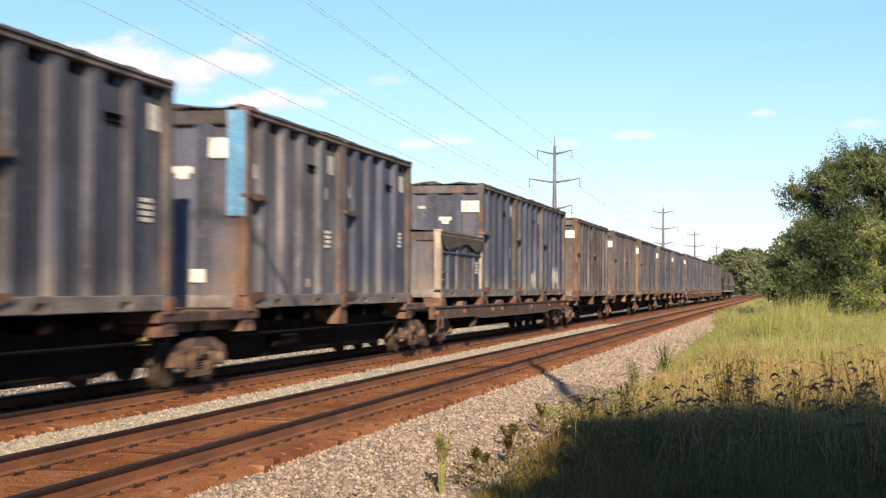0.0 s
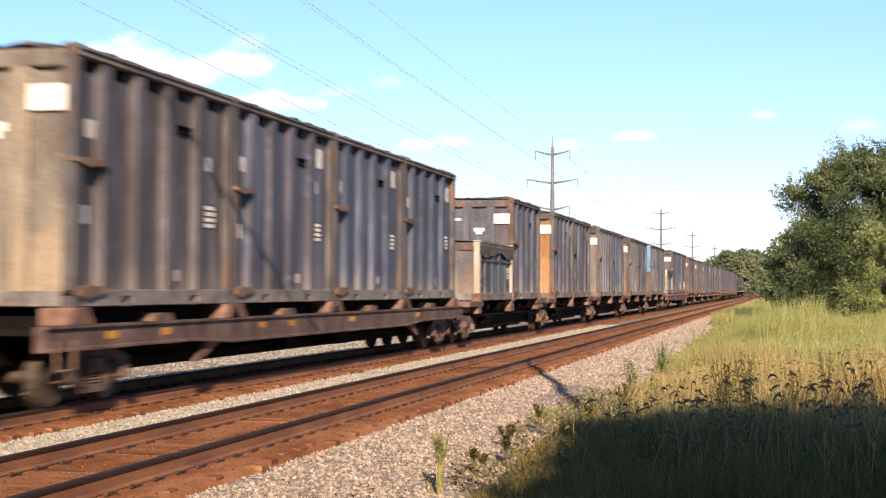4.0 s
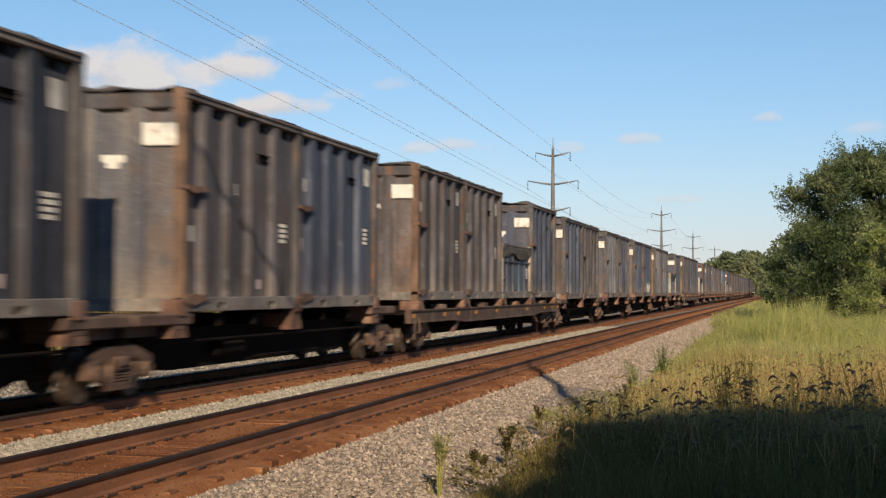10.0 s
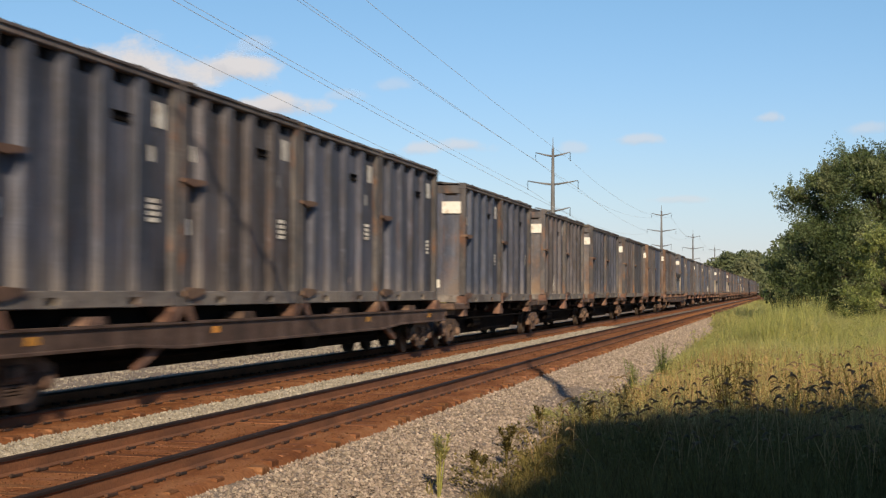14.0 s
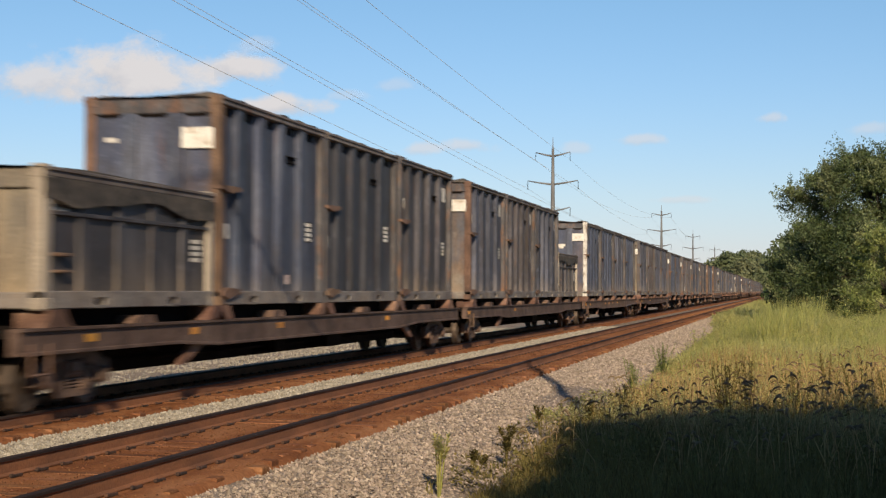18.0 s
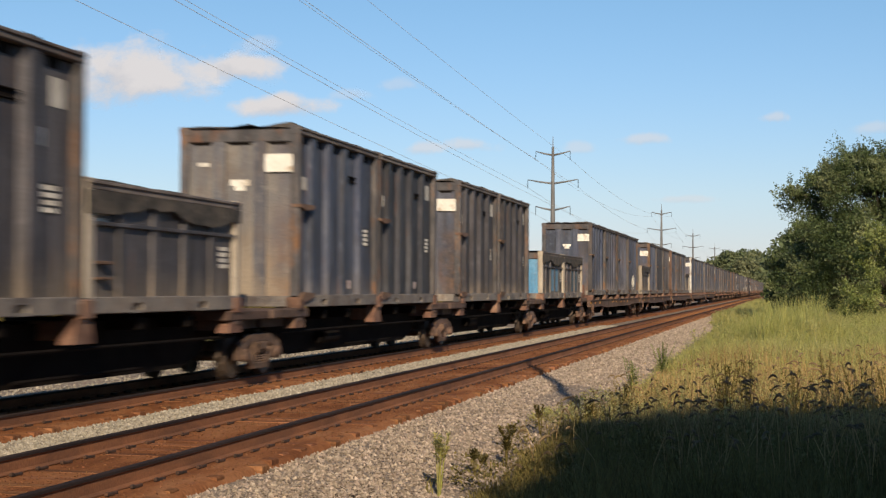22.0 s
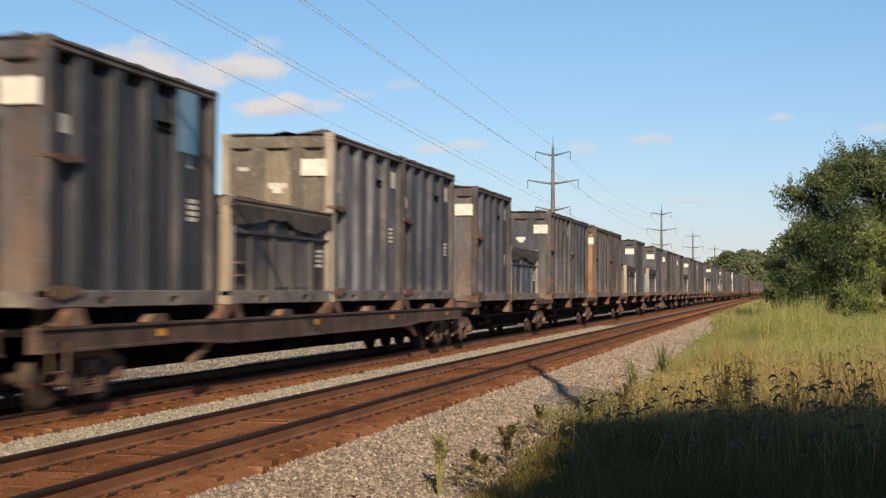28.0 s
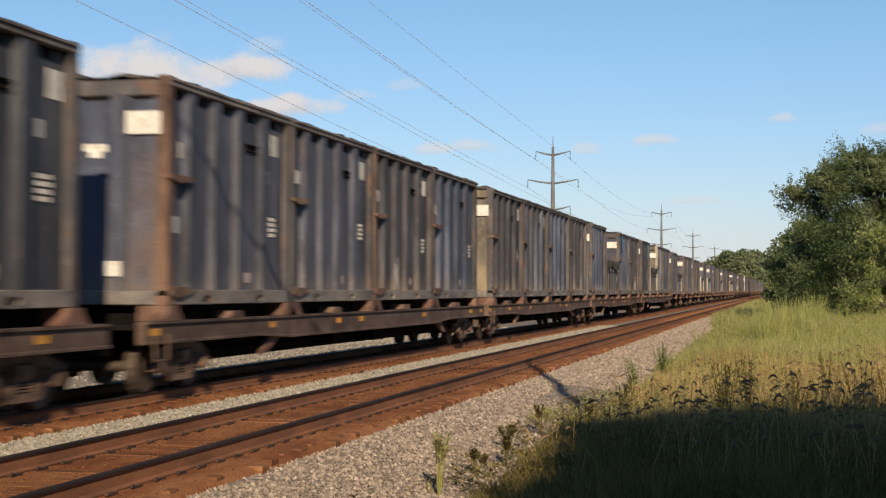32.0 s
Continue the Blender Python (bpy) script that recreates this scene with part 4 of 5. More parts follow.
SPINES = [((-549.4, -533.9, -518.4, -503.0, -487.3), "Tsgr Lbbt|Tusr Tssr|Tuor Tuur|Lcgt Tnbr|LbBt Tbbr"),
          ((-470.7, -455.2, -439.6, -423.9, -408.3), "Tcgr Tucr|Tctr Lcst|Tbgr Tnsr|Tcbr Tcsr|LcBt Lutt"),
          ((-253.0, -237.3, -221.6, -205.8, -190.2), "Tbbr Tssr|Tugr Tucr|Tsgr Tssr|Tugr Tncr|TugR Tbsr"),
          ((-146.2, -130.2, -114.3, -98.3, -82.6), "Tbur Tuur|Tdbr Tssr|Tbgr Tbbr|TdOr Tdsr|LbBt Tbbr"),
          ((-37.7, -21.7, -5.5, 10.3, 25.9), "Lsgt TssR|Tsor Tssr|Tdgr Tbsr|TdgR Tssr|TdbR Tbbr"),
          ((70.2, 85.9, 101.6, 117.2, 132.9), "TuuR Tuur|Tuur Tuur|TsOr Tssr|Tbbr Tssr|Tbbr Tbbr")]


# loads that stand a little off their even spacing
NUDGE = {-577.4: -0.6, -604.8: -0.5, -364.9: -0.2, -337.2: -0.25, -190.2: 0.25, -423.9: -0.25, -108.1: 0.3, -155.4: 0.25, -346.4: 0.2}


def seat(at):
    return at + NUDGE.get(round(at, 1), 0.0)


def make_train():
    n = 0
    for S, loads in FLATS:
        flat_car(S, n)
        for k, code in enumerate(loads.split()):
            container(seat(S + 6.17 * k), code[0], SIDES[code[1]], ENDS[code[2]], POSTS[code[3]], n, DECK + 0.1)
            n += 1
    for S, units in SPINES:
        us = units.split("|")
        rears = S if isinstance(S, tuple) else [S + 15.68 * u for u in range(len(us))]
        for u, loads in enumerate(us):
            spine_unit(rears[u], u == 0, u == len(us) - 1, n)
            for k, code in enumerate(loads.split()):
                container(seat(rears[u] + 6.17 * k), code[0], SIDES[code[1]], ENDS[code[2]], POSTS[code[3]], n, DECK)
                n += 1


make_train()


def locomotive(S, paint, label):
    c = thing("locomotive", label, "locomotive", "locomotives of the train")
    MOVERS.append((c, FAR, S, 0.0))
    part("frame", Geo().box(-1.5, 1.5, 0, 21.5, 1.2, 1.5, 0.03).mesh("frame", "locoblack"), c)
    part("hood", Geo().prism([(-0.95, 1.5), (0.95, 1.5), (0.95, 3.9), (0.6, 4.3), (-0.6, 4.3), (-0.95, 3.9)], "y", 0.8, 16.2).mesh("hood", paint), c)
    part("radiator", Geo().box(-1.5, 1.5, 1.2, 4.6, 3.2, 4.55, 0.12).mesh("radiator", paint), c)
    part("cab", Geo().prism([(-1.5, 1.5), (1.5, 1.5), (1.5, 3.8), (1.1, 4.5), (-1.1, 4.5), (-1.5, 3.8)], "y", 16.3, 18.6).mesh("cab", paint), c)
    part("nose", Geo().box(-0.8, 0.8, 18.6, 20.3, 1.5, 3.2, 0.12).mesh("nose", paint), c)
    for sx in (-1, 1):
        part("cab_window", cbox(*sorted((sx * 1.5, sx * 1.51)), 16.8, 18.0, 3.0, 3.6).mesh("cab_window", "glass"), c)
        part("handrail", Geo().tube((sx * 1.45, 0.4, 2.4), (sx * 1.45, 16, 2.4), 0.03, 0.03, 6).mesh("handrail", "plate"), c)
        part("walkway_stripe", cbox(*sorted((sx * 1.5, sx * 1.506)), 0, 21.5, 1.26, 1.4).mesh("walkway_stripe", "plate"), c)
    part("end_plate", cbox(-0.9, 0.9, 0.78, 0.8, 1.6, 3.4).mesh("end_plate", "plate"), c, "pale rear hood end")
    part("fuel_tank", Geo().box(-1.3, 1.3, 7.6, 13.6, 0.3, 1.2, 0.15).mesh("fuel_tank", "black"), c)
    truck(c, 4.0)
    truck(c, 17.5)


locomotive(231.6, "locoblack", "black freight locomotive with pale stripes heading the train")
locomotive(254.2, "locoblack", "black freight locomotive at the front of the train")

# ---- power line ----
def power_pole(y, x, rise):
    p = thing("power_pole", "tall brown steel monopole with three pairs of upswept arms", "power pole", "power poles along the line", at=(x, y, rise))
    part("shaft", Geo().path([(0, 0, -1 - rise), (0, 0, 10), (0, 0, 20), (0, 0, 28.2)], [0.62, 0.5, 0.36, 0.24], 10).mesh("shaft", "pole", True), p, "tapered steel shaft")
    part("lightning_spike", Geo().tube((0, 0, 28.2), (0, 0, 30.2), 0.1, 0.05, 6).mesh("lightning_spike", "pole"), p)
    for z, w in ((26.7, 3.25), (21.4, 4.75), (16.4, 3.25)):
        for sx in (-1, 1):
            part("arm", Geo().path([(0, 0, z), (sx * w * 0.5, 0, z + 0.32), (sx * w, 0, z + 0.75)], [0.2, 0.15, 0.08], 8).mesh("arm", "pole", True), p, "upswept steel arm")
            g = Geo()
            for k in range(8):
                g.tube((sx * w, 0, z + 0.55 - 0.19 * k), (sx * w, 0, z + 0.49 - 0.19 * k), 0.12, 0.07, 8)
            g.tube((sx * w, 0, z + 0.7), (sx * w, 0, z - 0.9), 0.03, 0.03, 6)
            part("insulator", g.mesh("insulator", "glass"), p, "string of grey insulators")


POLES = [(55.0, -42.3, 6.2), (283.0, -42.3, 0.0), (511.0, -40.0, 0.0), (723.0, -42.0, 0.0), (950.0, -42.0, 0.0)]
for py, px, rise in POLES:
    power_pole(py, px, rise)
for z, w in ((26.0, 3.25), (20.7, 4.75), (15.7, 3.25)):
    for sx in (-1, 1):
        wire = thing("power_cable", "thin grey overhead power cable", "cable", "power cables")
        for k, ((ya, xa, ra), (yb, xb, rb)) in enumerate(zip(POLES, POLES[1:])):
            sag = 0.6 if k == 0 else 3.0
            pts = [(xa + (xb - xa) * q / 24 + sx * w, ya + (yb - ya) * q / 24, z + ra + (rb - ra) * q / 24 - sag * 4 * (q / 24) * (1 - q / 24)) for q in range(25)]
            part("span", Geo().path(pts, [0.023 if k == 0 else 0.024] * 25, 5).mesh("span", "wire"), wire)

# ---- trees ----
def tree(name, x, y, h, r, leaves, size, leafmat, seed, label, group="", bare=0.25, squash=1.0, lobes=16):
    """A tapered trunk with limbs, and a crown of many leaf clumps with gaps."""
    rnd = random.Random(seed)
    base = ground_height(max(-400, min(400, x)), y)
    t = thing(name, label, "tree" if h > 4 else "bush", group, at=(x, y, base))
    trunk = Geo()
    tops = []
    lean = Vector((rnd.uniform(-0.05, 0.05), rnd.uniform(-0.05, 0.05), 1))
    pts = [lean * (h * 0.8 * k / 5) + Vector((rnd.uniform(-0.02, 0.02) * h * (k > 0), rnd.uniform(-0.02, 0.02) * h * (k > 0), 0)) for k in range(6)]
    trunk.path(pts, [0.026 * h * (1 - 0.17 * k) for k in range(6)], 8)
    limbs = Geo()
    centres = []
    for k in range(lobes):
        a = k * 2.4 + rnd.uniform(-0.5, 0.5)
        z = h * (bare + (1 - bare) * (k + 0.5) / lobes * 0.92)
        wide = math.sqrt(max(0.05, 1 - ((z / h - 0.32) / 0.66) ** 2))
        rr = r * wide * rnd.uniform(0.45, 0.85)
        c = Vector((rr * math.cos(a), rr * math.sin(a) * squash, z + rnd.uniform(-0.04, 0.06) * h))
        centres.append((c, r * rnd.uniform(0.6, 1.1) * (1.75 / math.sqrt(lobes))))
        root = pts[min(5, max(0, int(z / (h * 0.8) * 5) - 1))]
        mid = root.lerp(c, 0.5) + Vector((0, 0, 0.04 * h))
        limbs.path([root, mid, c], [0.009 * h, 0.006 * h, 0.002 * h], 5)
    centres.append((Vector((0, 0, h * 0.9)), r * 0.35))
    trunk.add(limbs.v, limbs.f)
    part("trunk", trunk.mesh("trunk", "bark", True), t, "tapered trunk with spreading limbs")
    rg = np.random.RandomState(seed)
    weight = np.array([q[1] ** 2 for q in centres])
    pick = rg.choice(len(centres), leaves, p=weight / weight.sum())
    cen = np.array([tuple(q[0]) for q in centres])[pick]
    rad = np.array([q[1] for q in centres])[pick][:, None]
    d = rg.normal(size=(leaves, 3))
    d /= np.linalg.norm(d, axis=1)[:, None]
    pos = cen + d * rad * (0.25 + 0.85 * rg.rand(leaves, 1) ** 0.45) * np.array([1, 1, 0.85])
    pos += rg.normal(size=pos.shape) * 0.12 * r * 0.3
    pos[:, 2] = np.maximum(pos[:, 2], 0.15 + 0.3 * rg.rand(leaves))
    u = rg.normal(size=(leaves, 3))
    u /= np.linalg.norm(u, axis=1)[:, None]
    w = np.cross(u, rg.normal(size=(leaves, 3)))
    w /= np.linalg.norm(w, axis=1)[:, None] + 1e-9
    s = size * (0.6 + 0.8 * rg.rand(leaves, 1))
    quad = np.stack([pos - u * s, pos + w * s * 0.55, pos + u * s, pos - w * s * 0.55], 1).reshape(-1, 3)
    me = bpy.data.meshes.new("crown")
    me.from_pydata(quad.tolist(), [], np.arange(leaves * 4).reshape(-1, 4).tolist())
    me.materials.append(M[leafmat])
    cr = part("crown", me, t, "crown of many small leaves with gaps")
    return t


def big_tree(name, x, y, h, r, clumps, each, size, leafmat, seed, label, low):
    """A tree seen closer: limbs out to many separate leaf sprays, with dark gaps between them and shoots at the rim."""
    rnd = random.Random(seed)
    rg = np.random.RandomState(seed)
    t = thing(name, label, "tree" if h > 6 else "bush", TREES, at=(x, y, ground_height(x, y)))
    wood = Geo()
    stem = [Vector((rnd.uniform(-0.02, 0.02) * h * (k > 0), rnd.uniform(-0.02, 0.02) * h * (k > 0), h * 0.85 * k / 6)) for k in range(7)]
    wood.path(stem, [0.024 * h * (1 - 0.14 * k) for k in range(7)], 8)
    ats, dirs, sizes = [], [], []
    for k in range(clumps):
        f = low + (0.97 - low) * rnd.random() ** 0.85
        a = k * 2.39996 + rnd.uniform(-0.3, 0.3)
        wide = math.sqrt(max(0.02, 1 - ((f - 0.32) / 0.69) ** 2)) * (0.92 + 0.45 * noise.noise((2.2 * math.cos(a), 2.2 * math.sin(a), 5 * f + seed)))
        rr = r * wide * (rnd.uniform(0.7, 0.97) if k % 4 else rnd.uniform(0.25, 0.7))
        c = Vector((rr * math.cos(a), rr * math.sin(a), f * h))
        rc = r * rnd.choice((0.09, 0.13, 0.17, 0.2))
        root = stem[min(6, max(1, int(f * 6) - 1))]
        wood.path([root, root.lerp(c, 0.55) + Vector((0, 0, 0.03 * h)), c], [0.004 * h, 0.0022 * h, 0.0008 * h], 4)
        out = Vector((math.cos(a), math.sin(a), 0.35 + 0.9 * f)).normalized()
        d = rg.normal(size=(each, 3))
        d /= np.linalg.norm(d, axis=1)[:, None]
        p = np.array(c) + d * rc * rg.rand(each, 1) ** 0.4 * np.array([1.1, 1.1, 0.66])
        shoots = 7
        way = np.array(out) + 0.75 * rg.normal(size=(shoots, 3))
        way /= np.linalg.norm(way, axis=1)[:, None]
        n = each // 3
        p[:n] = np.array(c) + way[rg.randint(0, shoots, n)] * rc * (0.4 + 0.95 * rg.rand(n, 1)) + 0.07 * rc * rg.normal(size=(n, 3))
        ats.append(p)
        dirs.append(np.tile(np.array(out), (each, 1)))
    pos, out = np.concatenate(ats), np.concatenate(dirs)
    pos[:, 2] = np.maximum(pos[:, 2], 0.1 + 0.3 * rg.rand(len(pos)))
    m = len(pos)
    u = out * 0.5 + rg.normal(size=(m, 3)) * 0.7 - np.array([0, 0, 0.25])
    u /= np.linalg.norm(u, axis=1)[:, None]
    w = np.cross(u, rg.normal(size=(m, 3)))
    w /= np.linalg.norm(w, axis=1)[:, None] + 1e-9
    s = size * (0.6 + 0.8 * rg.rand(m, 1))
    quad = np.stack([pos - u * s, pos + w * s * 0.5, pos + u * s, pos - w * s * 0.5], 1).reshape(-1, 3)
    me = bpy.data.meshes.new("crown")
    me.from_pydata(quad.tolist(), [], np.arange(m * 4).reshape(-1, 4).tolist())
    me.materials.append(M[leafmat])
    part("trunk", wood.mesh("trunk", "bark", True), t, "tapered trunk with spreading limbs")
    part("crown", me, t, "crown of leaf sprays with dark gaps")
    return t


TREES = "trees beside the line"
big_tree("tree", 6.3, 103, 10.9, 7.0, 270, 950, 0.068, "leaf", 11, "broad dark green tree at the edge of the verge", 0.06)
big_tree("tree", 13.5, 101, 11.0, 5.5, 90, 420, 0.085, "leaf", 12, "broad dark green tree at the edge of the verge", 0.08)
big_tree("tree", 1.9, 126, 7.4, 3.3, 110, 300, 0.085, "leaf", 13, "dark green tree with a low crown", 0.05)
big_tree("bush", 5.6, 86, 5.1, 2.8, 120, 330, 0.06, "leaflight", 14, "pale green bushy tree over tall grass", 0.08)
big_tree("bush", 2.6, 108, 3.6, 2.4, 60, 260, 0.075, "leaf", 15, "low green bush at the tree line", 0.05)
tree("bush", 1.6, 140, 5.0, 2.8, 8000, 0.2, "leaf", 16, "dark green bush at the tree line", TREES, 0.02, lobes=16)
tree("bush", 1.6, 185, 6.0, 3.2, 8000, 0.24, "leaf", 17, "dark green bush at the tree line", TREES, 0.02, lobes=16)
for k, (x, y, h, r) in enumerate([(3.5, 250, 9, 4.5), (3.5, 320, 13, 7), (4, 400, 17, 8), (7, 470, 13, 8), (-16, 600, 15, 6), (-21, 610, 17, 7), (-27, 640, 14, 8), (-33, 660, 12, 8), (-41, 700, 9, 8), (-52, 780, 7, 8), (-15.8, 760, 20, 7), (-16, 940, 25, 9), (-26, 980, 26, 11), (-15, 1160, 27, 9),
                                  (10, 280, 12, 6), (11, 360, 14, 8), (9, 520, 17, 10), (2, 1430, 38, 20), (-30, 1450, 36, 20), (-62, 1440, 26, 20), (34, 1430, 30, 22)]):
    tree("tree", x, y, h, r, 3500, math.sqrt(0.0034 * r * h), "leafhaze", 30 + k, "distant green tree, its leaves paled for haze", "far trees", 0.03, lobes=16)
# trees beside and behind the camera that shade the verge
for k, (x, y, h, r) in enumerate([(6.3, 3.0, 10.5, 2.7), (6.6, -4.5, 13.0, 1.6), (6.7, -3.0, 12.8, 3.1), (9.6, 0.5, 11.6, 3.0), (7.2, -7.0, 13.5, 3.4), (11.2, -4.5, 12.4, 3.6), (15.5, -4.0, 12.6, 4.0), (8.5, -11.0, 13.0, 4.0), (20.0, -3.0, 12.5, 4.2)]):
    tree("tree", x + 0.2, y - 0.3, h, r, 7000, 0.36, "leaf", 60 + k, "large leafy tree shading the grass", "shade trees", 0.12, lobes=24)


# unseen bushes, added to keep sky light off the foreground
for k, (x, y, h, r) in enumerate([(4.8, 10.0, 3.6, 1.9), (5.6, 14.5, 3.4, 2.0)]):
    tree("bush", x, y, h, r, 6000, 0.14, "leaf", 80 + k, "unseen leafy bush added to dim the verge", "shade trees", 0.02, lobes=18)


def bare_tree():
    """A dead tree whose limbs throw thin shadows on the stones and the passing cars."""
    t = thing("bare_tree", "dead leafless tree with long crooked limbs", "tree", at=(7.5, 2.5, ground_height(7.5, 2.5)))
    o = Vector((7.5, 2.5, ground_height(7.5, 2.5)))
    part("trunk", Geo().path([Vector(q) - o for q in ((7.5, 2.5, -0.9), (7.2, 2.8, 4), (6.4, 3.4, 8.5), (6.1, 3.3, 10.8))], [0.3, 0.24, 0.18, 0.06], 8).mesh("trunk", "bark", True), t)
    part("limb", Geo().path([Vector(q) - o for q in ((6.4, 3.4, 8.5), (3.6, 5.8, 9.8), (2.6, 9.2, 9.7), (2.2, 11.2, 9.6), (0.95, 15.5, 9.8), (0.3, 17.0, 9.4))], [0.14, 0.13, 0.13, 0.125, 0.1, 0.04], 6).mesh("limb", "bark", True), t)
    part("limb", Geo().path([Vector(q) - o for q in ((0.95, 15.5, 9.8), (-1.4, 13.9, 9.5), (-3.9, 11.9, 9.4), (-3.8, 10.2, 10.45), (-4.05, 8.5, 11.2), (-3.72, 6.8, 12.2), (-3.9, 5.1, 12.9))], [0.05, 0.04, 0.04, 0.045, 0.045, 0.04, 0.03], 6).mesh("limb", "bark", True), t)


bare_tree()

# ---- grass ----
def blades(name, label, material, n, xr, yr, hr, width, seed, keep, lean=0.25):
    """Many single blades of grass, bent in two, in one mesh."""
    rg = np.random.RandomState(seed)
    x = rg.uniform(*xr, n)
    y = yr[0] + (yr[1] - yr[0]) * rg.rand(n) ** 1.5
    ok = np.array([keep(a, b) for a, b in zip(x, y)])
    x, y = x[ok], y[ok]
    n = len(x)
    z = np.array([ground_height(a, b) for a, b in zip(x, y)]) - 0.03
    tall = np.array([0.75 + 0.5 * noise.noise((a * 0.35, b * 0.22, seed)) for a, b in zip(x, y)])
    rim = np.array([min(1.0, 0.42 + 0.45 * max(0.0, a - edge(b))) if a > -6 else 1.0 for a, b in zip(x, y)])
    h = rg.uniform(*hr, n) * tall * rim
    a = rg.rand(n) * 6.283
    k = lean * (0.3 + rg.rand(n)) * h
    far = 1 + y / 45.0
    w = width * far * (0.6 + 0.8 * rg.rand(n))
    sx, sy = np.cos(a + 1.57) * w, np.sin(a + 1.57) * w
    dx, dy = np.cos(a) * k, np.sin(a) * k
    v = np.stack([np.stack([x - sx, y - sy, z], 1), np.stack([x + sx, y + sy, z], 1),
                  np.stack([x + dx * 0.35 + sx * 0.7, y + dy * 0.35 + sy * 0.7, z + h * 0.6], 1), np.stack([x + dx * 0.35 - sx * 0.7, y + dy * 0.35 - sy * 0.7, z + h * 0.6], 1),
                  np.stack([x + dx, y + dy, z + h], 1)], 1).reshape(-1, 3)
    i = np.arange(n) * 5
    fs = np.stack([i, i + 1, i + 2, i + 3], 1).tolist() + np.stack([i + 3, i + 2, i + 4], 1).tolist()
    ob = sheet(name, material, v.tolist(), fs)
    return tagged(ob, label, "grass", kind="stuff")


def on_verge(x, y):
    return edge(y) < x < 1.0 + 0.078 * y


def green_verge(x, y):
    """The green growth, thinner where the grass has dried out."""
    dried = 24 < y < 41 and noise.noise((x * 0.45, y * 0.16, 5)) < 0.3
    return on_verge(x, y) and not (dried and noise.noise((x * 9, y * 9, 8)) < 0.3)


def fringe(x, y):
    """Tufts that stand out past the edge of the grass."""
    return edge(y) - 0.75 < x < edge(y) + 0.5 and noise.noise((x * 2.2, y * 1.1, 4)) > 0.12 + 0.5 * (edge(y) - x)


def plume(x, y):
    return (x / 1.9) ** 2 + ((y - 64) / 11.0) ** 2 < 0.7 + 0.6 * noise.noise((x, y * 0.3, 2))


blades("tall_grass", "tall sunlit green summer grass on the verge", "grass", 110000, (-4.4, 8), (23.5, 80), (0.35, 0.95), 0.0042, 1, green_verge, 0.4)
# grass in the tree shadow takes the darker green, adding shade by colour
blades("rank_grass", "grass under the shade trees, coloured darker to deepen the shade", "weed", 66000, (-4.4, 4), (9, 27), (0.4, 0.95), 0.006, 7, on_verge, 0.5)
blades("tall_grass", "tall sunlit green summer grass on the far verge", "grass", 70000, (-5.6, 17), (40, 270), (0.5, 1.1), 0.007, 6, on_verge, 0.4)
blades("tall_grass", "tall rank yellow-green grass before the trees", "grass", 8000, (-2.2, 2.2), (54, 78), (0.5, 2.2), 0.006, 16, plume, 0.4)
blades("dry_grass", "dry yellow grass stalks among the green", "drygrass", 60000, (-4, 8), (22, 44), (0.35, 0.95), 0.0042, 2, on_verge, 0.35)
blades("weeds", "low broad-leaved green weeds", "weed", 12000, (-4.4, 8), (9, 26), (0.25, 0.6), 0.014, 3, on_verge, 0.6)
blades("edge_weeds", "sparse dry weeds scattered on the stones beside the grass", "drygrass", 9000, (-4.6, -2.2), (13, 44), (0.15, 0.42), 0.004, 12, fringe, 0.6)
blades("edge_weeds", "sparse dark weeds scattered on the stones beside the grass", "weed", 9000, (-4.6, -2.2), (13, 32), (0.15, 0.5), 0.006, 13, fringe, 0.6)
blades("far_grass", "low green growth beyond the far track", "weed", 40000, (-70, -25), (5, 200), (0.6, 1.9), 0.03, 4, lambda x, y: True, 0.5)

def seed_stalks(n, seed):
    """Thin stalks with drooping brown seed heads that stand over the grass."""
    r = random.Random(seed)
    stems, heads = Geo(), Geo()
    for k in range(n):
        y = 16 + 13 * r.random() ** 1.2
        x = edge(y) + 0.1 + (3.4 + 0.06 * y) * r.random() ** 0.75
        if x > 1.2 + 0.06 * y:
            continue
        z = ground_height(x, y)
        h = r.uniform(0.65, 1.3) * min(1, 0.45 + 0.35 * (x - edge(y)))
        a, b = r.uniform(0, 6.28), r.uniform(0.12, 0.3)
        top = Vector((x + b * math.cos(a), y + b * math.sin(a), z + h))
        stems.path([(x, y, z), (x + 0.3 * b * math.cos(a), y + 0.3 * b * math.sin(a), z + 0.6 * h), top], [0.006, 0.005, 0.004], 4)
        pts, q, d = [top], top, Vector((math.cos(a) * 0.5, math.sin(a) * 0.5, 0.8))
        step = r.choice((0.016, 0.024, 0.034, 0.042)) * r.uniform(0.85, 1.15)
        for i in range(5):
            d = (d + Vector((0.1 * math.cos(a), 0.1 * math.sin(a), -0.3 - 0.3 * r.random()))).normalized()
            q = q + d * step
            pts.append(q)
        w = r.uniform(0.6, 1.0)
        heads.path(pts, [0.005, 0.014 * w, 0.019 * w, 0.018 * w, 0.012 * w, 0.003], 5)
    tagged(sheet("grass_stalks", "drygrass", stems.v, stems.f), "thin dry grass stalks above the verge", "grass", kind="stuff")
    tagged(sheet("seed_heads", "seed", heads.v, heads.f), "drooping brown grass seed heads", "grass", kind="stuff")


seed_stalks(330, 5)


